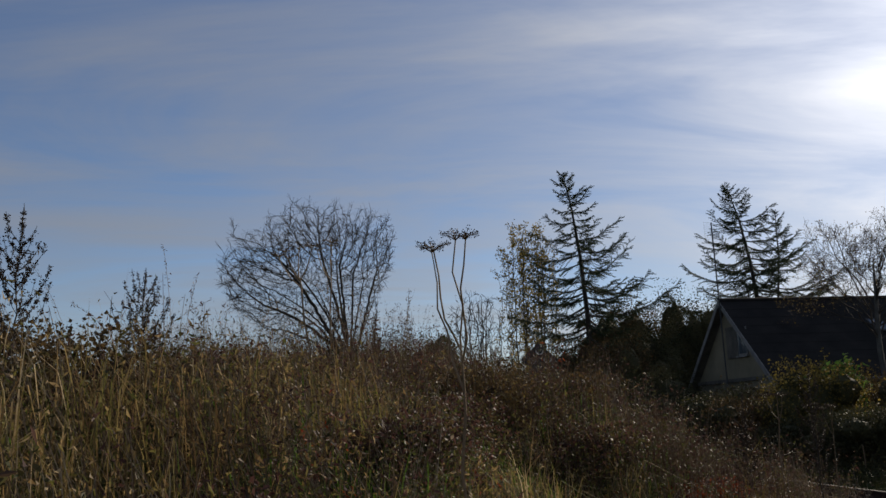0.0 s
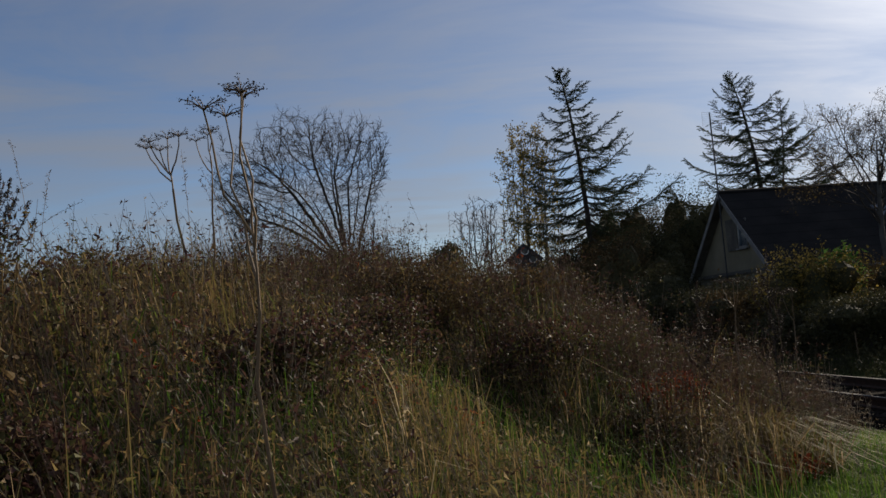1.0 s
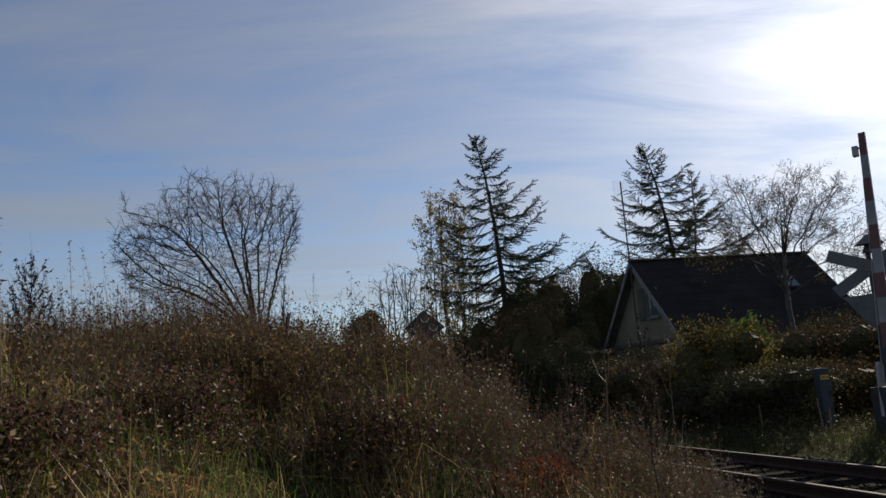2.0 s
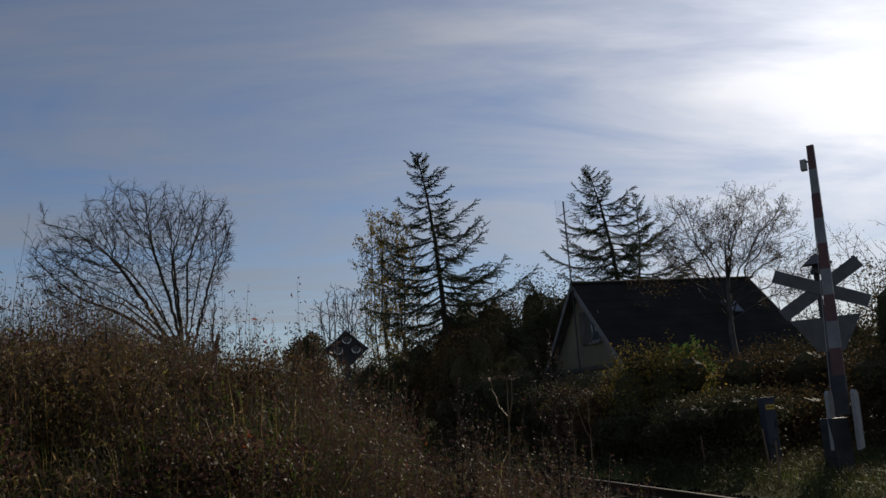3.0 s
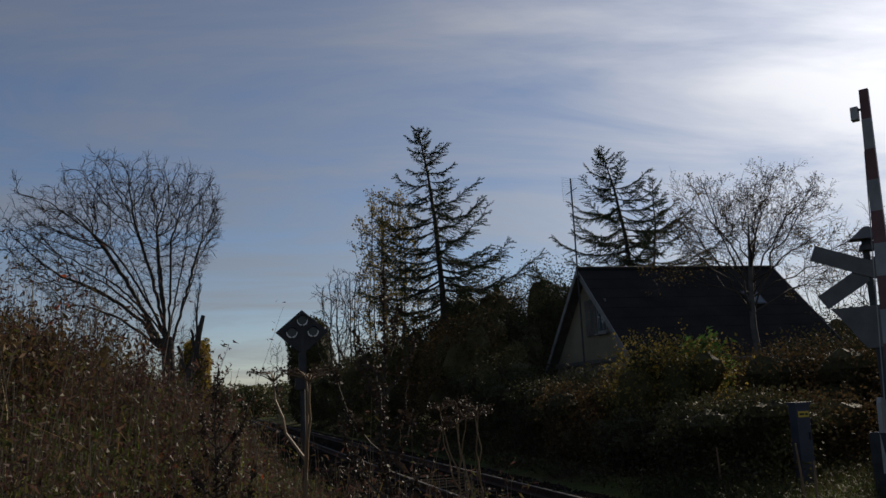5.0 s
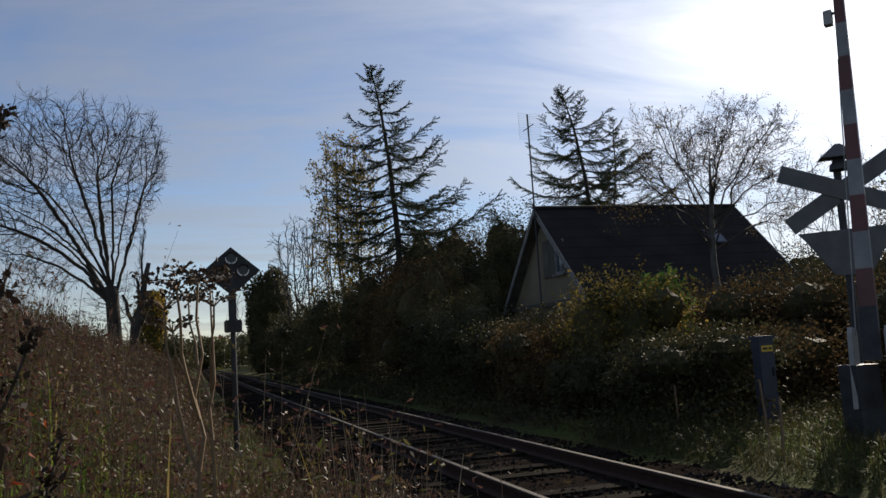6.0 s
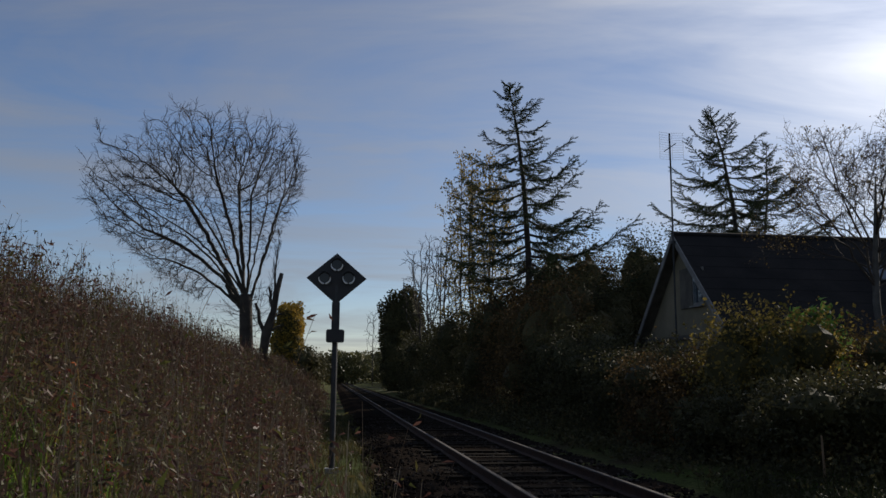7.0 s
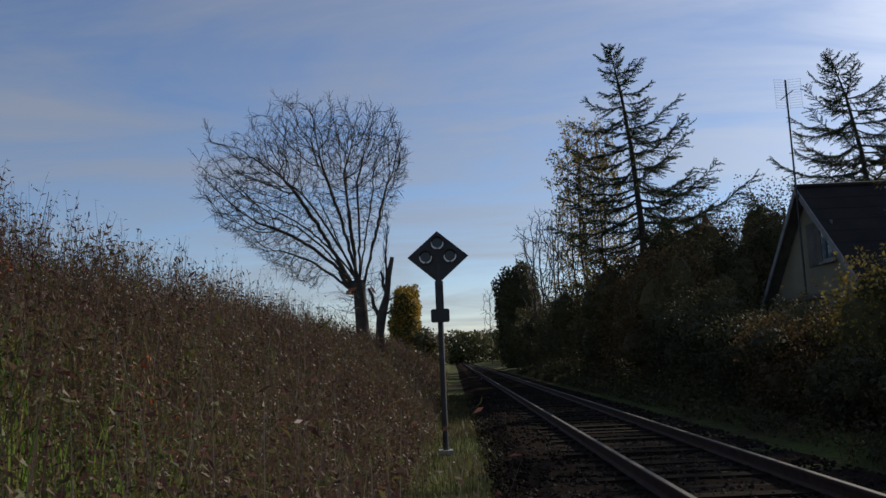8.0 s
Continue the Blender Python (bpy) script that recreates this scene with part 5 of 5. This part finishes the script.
# grasses
x, y, rng = spots(60000, 211, -11, -2.0, -3.5, 10, lambda x, y, u: (bank_depth(x, y) > -0.25 + 0.4 * u) & (u < (0.36 + 0.42 * patchy(x, y)) * (0.1 + 0.88 * (1 - step(2.5, 6.5, y))) * (1 - 0.9 * clearing(x, y))))
hgt = 0.25 + (0.62 + 0.2 * patchy(x, y)) * weed_height(x, y)
g = Geo().blades(np.stack([x, y, height(x, y) - 0.02], 1), hgt * rng.uniform(0.45, 1.45, len(x)), rng.uniform(0.0015, 0.0042, len(x)), rng, 0.5, 0.6)
single("straw_grass", g, M_STRAW, "long dry straw-coloured grass on the bank", "grass", kind="stuff")
x, y, rng = spots(26000, 215, -11, -2.0, -3.5, 9, lambda x, y, u: (bank_depth(x, y) > -0.3 + 0.3 * u) & (u < 0.42 - 0.3 * patchy(x, y) + 0.5 * clearing(x, y)))
g = Geo().blades(np.stack([x, y, height(x, y) - 0.02], 1), (0.2 + 0.5 * weed_height(x, y) + 0.15 * clearing(x, y)) * rng.uniform(0.4, 1.3, len(x)), rng.uniform(0.002, 0.005, len(x)), rng, 0.5, 0.7)
single("bank_grass", g, M_GREEN, "green grass under the dry weeds on the bank", "grass", kind="stuff")
# verge beside the footpath, in a band along it
rng = np.random.default_rng(212)
n = 27000
al, of = rng.uniform(-8, 4.2, n), rng.uniform(-1.6, 1.25, n)
x = -2.0 + WAY[0] * al - WAY[1] * of
y = 3.82 + WAY[1] * al + WAY[0] * of
ok = (x < -1.3)
x, y = x[ok], y[ok]
x2, y2 = rng.uniform(3.5, 9, 9000), rng.uniform(8.5, 15, 9000)
ok = left_of_path(x2, y2) > -2.6
x, y = np.concatenate([x, x2[ok]]), np.concatenate([y, y2[ok]])
g = Geo().blades(np.stack([x, y, height(x, y) - 0.01], 1), rng.uniform(0.05, 0.19, len(x)), rng.uniform(0.002, 0.005, len(x)), rng, 0.5, 0.5)
single("verge_grass", g, M_GREEN, "short green grass on the verges", "grass", kind="stuff")
x, y, rng = spots(24000, 216, 2.9, 5.2, 12, 70, lambda x, y, u: u < 0.95)
g = Geo().leaves(np.stack([x, y, height(x, y) + rng.uniform(0, 1, len(x)) ** 2 * (0.25 + 0.5 * step(3.4, 4.6, x))], 1), (0.05 + 0.0022 * y) * rng.uniform(0.6, 1.3, len(x)), rng, 0.2, 0.6)
single("trackside_undergrowth", g, M_HEDGE, "dark low undergrowth at the foot of the hedge", "undergrowth", kind="stuff")
x, y, rng = spots(15000, 217, 2.7, 9.0, 6.5, 14.5, lambda x, y, u: (left_of_path(x, y) > -2.7) & (u < 0.65 + 0.4 * np.sin(2.1 * x + y) * np.sin(1.7 * y - x)))
g = Geo().leaves(np.stack([x, y, height(x, y) + rng.uniform(0, 1, len(x)) ** 1.6 * (0.16 + 0.22 * step(8.5, 12.0, y))], 1), 0.055 * rng.uniform(0.6, 1.4, len(x)), rng, 0.1, 0.5)
single("verge_undergrowth", g, M_HEDGE, "dark low herbs on the verge beside the crossing", "undergrowth", kind="stuff")
x, y, rng = spots(12000, 218, 2.7, 9.0, 6.5, 14.5, lambda x, y, u: (left_of_path(x, y) > -2.7) & (u < 0.9))
g = Geo().blades(np.stack([x, y, height(x, y) - 0.01], 1), rng.uniform(0.1, 0.4, len(x)), 0.004, rng, 0.5, 0.5)
single("rough_verge_grass", g, M_DULL, "rough dull grass on the verge beside the crossing", "grass", kind="stuff")
x, y, rng = spots(9000, 213, -2.7, -1.2, 8, 40, lambda x, y, u: u < 0.9)
g = Geo().blades(np.stack([x, y, height(x, y) - 0.01], 1), rng.uniform(0.06, 0.22, len(x)), 0.004 + 0.0001 * y, rng, 0.4, 0.4)
single("trackside_grass", g, M_DULL, "short grass between the bank and the ballast", "grass", kind="stuff")
weeds("low_trackside_weeds", 214, 1800, -2.6, -1.7, 4.5, 9.0, 0.035, 14, "pale seeding weeds at the foot of the bank", M_STEM, lambda x, y: 0 * x + 1, 0.8, 0.9)


# low thickets that break up the bank
for i, (x, y, r, h, mat) in enumerate([(-9.7, 0.9, 0.8, 1.25, M_RUST), (-8.9, 2.6, 0.75, 1.1, M_WEED), (-7.5, 1.7, 0.7, 0.85, M_WEED), (-8.2, 4.4, 0.9, 1.15, M_RUST), (-6.9, 3.6, 0.75, 0.95, M_WEED), (-6.3, 5.2, 0.9, 1.15, M_RUST),
                                       (-5.3, 4.3, 0.75, 0.95, M_WEED), (-4.6, 3.4, 0.6, 0.75, M_RUST), (-7.2, 6.6, 1.0, 1.2, M_WEED), (-5.2, 6.4, 0.9, 1.0, M_RUST), (-8.6, -0.4, 0.6, 0.7, M_WEED), (-4.1, 4.4, 0.55, 0.7, M_RED),
                                       (-3.6, 3.0, 0.35, 0.5, M_RED), (-9.6, 5.6, 0.9, 1.2, M_WEED), (-6.2, 8.4, 1.0, 1.1, M_WEED), (-7.9, 9.4, 1.1, 1.2, M_RUST)]):
    lab = {M_WEED: "withered brown bramble thicket on the bank", M_RUST: "rust-brown bramble thicket on the bank", M_RED: "red-leaved bramble at the foot of the bank"}[mat]
    shrub("bramble_bush", lab, x, y, r, r, h * 0.62, mat, 500 + i, 0.034, 5200 if r > 0.5 else 2200, "bush", "brambles on the bank", shoots=30, dense=False)


# ---- single tall plants ----
def umbel(x, y, top, seed, heads, label, lean=(0.0, 0.0), r=0.006, fork=0.55, spread=0.16, head=1.0):
    """A dead umbellifer: a straight stalk, forked rays, and flat heads of small spokes."""
    rng = np.random.default_rng(seed)
    z0 = float(height(x, y)) - 0.03
    H = top - z0
    t = thing("dead_umbellifer", label, "plant", (x, y, z0), "dead umbellifers on the bank")
    stalk = Geo()
    f = np.array([lean[0] * fork, lean[1] * fork, H * fork])
    q = curve((0, 0, -0.02), f, (0, 0, 1), rng, 6, 0.012)
    stalk.tube(q, np.linspace(r * 1.3, r, 6), 6)
    part("stalk", stalk, M_STEM, t, "dry woody stalk")
    for i in range(heads):
        a = 2 * np.pi * i / heads + rng.uniform(0, 1)
        top_p = np.array([lean[0] + (spread if i else 0.0) * math.cos(a), lean[1] + (spread if i else 0.0) * math.sin(a), H * (1 - 0.06 * rng.random() * (i > 0))])
        s = f if i == 0 else f + (np.array([lean[0], lean[1], H]) - f) * rng.uniform(0.0, 0.35)
        branch = Geo()
        br = curve(s, top_p, unit(np.array([top_p[0] - s[0], top_p[1] - s[1], 0.5 * (top_p[2] - s[2])])), rng, 6, 0.02)
        branch.tube(br, np.linspace(r * 0.8, r * 0.45, 6), 5)
        n = 13
        ends = []
        for k in range(n):
            b = 2 * np.pi * k / n + rng.uniform(-0.2, 0.2)
            e = top_p + np.array([math.cos(b), math.sin(b), 0.45]) * rng.uniform(0.045, 0.085) * head
            branch.tube(curve(top_p, e, unit((math.cos(b), math.sin(b), 1.4)), rng, 3), [r * 0.35, r * 0.25, r * 0.22], 3, False)
            ends.append(e)
        ray = part("flower_stem", branch, M_STEM, t)
        ends = np.repeat(np.array(ends), 7, 0)
        part("seed_head", Geo().leaves(ends + rng.normal(0, 0.006, ends.shape), 0.009, rng, 0.5, 0.8), M_SEED, ray, "dark withered seed head", kind="stuff")


umbel(-7.36, -0.62, 2.32, 301, 4, "tall dead umbellifer with three forked dark heads", (-0.04, 0.0), 0.0075, 0.62, 0.2)
umbel(-8.12, 2.1, 2.85, 302, 5, "dead umbellifer with clustered heads on the bank", (-0.1, 0.05), 0.008, 0.75, 0.16)
umbel(-7.98, 2.4, 2.95, 303, 3, "slender dead umbellifer above the dry grass", (0.02, 0.0), 0.007, 0.75, 0.12)
umbel(-2.915, 3.98, 1.5, 304, 4, "pale dead umbellifer with splayed rays by the track", (0.02, 0.0), 0.004, 0.82, 0.09, 0.6)
umbel(-2.95, 3.65, 1.48, 305, 3, "pale dead umbellifer with splayed rays by the track", (0.03, 0.0), 0.004, 0.82, 0.08, 0.6)
umbel(-3.45, 3.78, 1.6, 306, 3, "pale-stalked dead umbellifer among brown weeds", (0.03, 0.0), 0.007, 0.82, 0.1)


def dock(x, y, top, seed, label, width):
    """A tall seeding dock: an upright stem with steep side spikes, thick with withered seeds."""
    rng = np.random.default_rng(seed)
    z0 = float(height(x, y)) - 0.03
    H = top - z0
    t = thing("seeding_dock", label, "plant", (x, y, z0), "seeding docks on the bank")
    main = curve((0, 0, -0.02), (0.02, 0, H), (0, 0, 1), rng, 10, 0.008)
    part("stalk", Geo().tube(main, np.linspace(0.007, 0.002, 10), 6), M_TWIG, t)
    lines = [(main[5:], 0.9)]
    for i in range(24):
        f = 0.4 + 0.48 * i / 24
        p = np.array([np.interp(f * H, main[:, 2], main[:, 0]), np.interp(f * H, main[:, 2], main[:, 1]), f * H])
        a = i * 2.4 + rng.uniform(-0.3, 0.3)
        ln = width * (1.25 - f) * rng.uniform(0.8, 1.3)
        e = p + np.array([math.cos(a) * 0.62, math.sin(a) * 0.62, 1.0]) * ln
        lines.append((curve(p, e, unit((math.cos(a), math.sin(a), 0.7)), rng, 6, 0.02), 0.8))
    for q, _ in lines:
        spike = part("seed_spike", Geo().tube(q, np.linspace(0.003, 0.0015, len(q)), 4, False), M_TWIG, t)
        ln = np.linalg.norm(np.diff(q, axis=0), axis=1).sum()
        clumps = max(4, int(ln / 0.019))
        u = np.sort(rng.uniform(0.2, 1.0, clumps)) * (len(q) - 1)
        i0 = np.minimum(u.astype(int), len(q) - 2)
        c = q[i0] + (u - i0)[:, None] * (q[i0 + 1] - q[i0])
        c = np.repeat(c, 9, 0) + rng.normal(0, 0.0065, (clumps * 9, 3))
        part("seed_mass", Geo().leaves(c, rng.uniform(0.008, 0.017, len(c)), rng, 0.1, 0.7), M_SEED, spike, "dark withered seed clusters", kind="stuff")
    n = 46
    f = rng.uniform(0.3, 0.75, n)
    base = np.stack([np.interp(f * H, main[:, 2], main[:, 0]), np.interp(f * H, main[:, 2], main[:, 1]), f * H], 1)
    part("leaves", Geo().leaves(base + rng.normal(0, 0.05, (n, 3)), rng.uniform(0.03, 0.06, n), rng, -0.6, 0.45, fold=0.5), M_SEED, t, "curled withered leaves")


dock(-3.25, 3.45, 1.9, 311, "tall dark seeding dock with steep spikes on the bank", 0.36)
dock(-3.7, 4.0, 1.66, 312, "dark seeding dock among the bank weeds", 0.3)
dock(-9.85, 0.8, 2.85, 313, "dark seeding dock above the dry grass", 0.4)
dock(-9.45, 2.4, 2.75, 314, "dark seeding dock above the dry grass", 0.4)
dock(-7.95, 4.2, 2.75, 315, "dark seeding dock above the bank weeds", 0.35)


def grass_clump(x, y, seed, label, n, length, mat, lean):
    rng = np.random.default_rng(seed)
    g = Geo()
    a, r = rng.uniform(0, 6.283, n), 0.22 * np.sqrt(rng.random(n))
    g.blades(np.stack([r * np.cos(a), r * np.sin(a), 0 * a - 0.03], 1), length * rng.uniform(0.5, 1.1, n), rng.uniform(0.003, 0.007, n), rng, lean, 0.8)
    single("grass_tussock", g, mat, label, "grass", "tussocks on the verge", at=(x, y, float(height(x, y))))


grass_clump(-3.5, 3.35, 321, "pale bleached grass tussock flopping onto the verge", 520, 0.85, M_STRAW, 0.9)
grass_clump(-3.2, 3.1, 322, "bleached straw tussock fallen outward", 260, 0.6, M_STRAW, 1.1)
grass_clump(-5.3, 1.2, 323, "brown dry grass tussock on the verge", 300, 0.6, M_STRAW, 0.6)



def stalk(x, y, h, seed, lean, label, r=0.0028):
    """A single dry grass stalk that arches over, with a thin seed plume."""
    rng = np.random.default_rng(seed)
    t = thing("dry_grass_stalk", label, "plant", (x, y, float(height(x, y)) - 0.03), "dry grass stalks above the bank")
    a = rng.uniform(0, 6.283)
    way = np.array([math.cos(a), math.sin(a), 0])
    u = np.linspace(0, 1, 9)[:, None]
    q = way * lean * h * u ** 2.2 + np.array([0, 0, 1.0]) * h * (u - 0.22 * lean * u ** 3)
    part("stalk", Geo().tube(q, np.linspace(r, r * 0.35, 9), 5), M_STEM, t)
    n = 40
    f = rng.uniform(6.0, 8.0, n)
    i = np.minimum(f.astype(int), 7)
    p = q[i] + (f - i)[:, None] * (q[i + 1] - q[i])
    part("seed_plume", Geo().leaves(p + rng.normal(0, 0.006, (n, 3)), rng.uniform(0.012, 0.03, n), rng, 0.4, 0.25), M_STEM, t, "thin pale seed plume", kind="stuff")


rng = np.random.default_rng(77)
for i in range(26):
    sx, sy = rng.uniform(-10.2, -7.0), rng.uniform(0.6, 5.0)
    stalk(sx, sy, rng.uniform(0.9, 1.55), 400 + i, rng.uniform(0.1, 0.6), "thin dry grass stalk arching above the weeds")
for i in range(10):
    sx, sy = rng.uniform(-6.2, -4.2), rng.uniform(7.0, 14.0)
    stalk(sx, sy, rng.uniform(1.0, 1.4), 440 + i, rng.uniform(0.1, 0.5), "thin dry grass stalk above the brown bank")
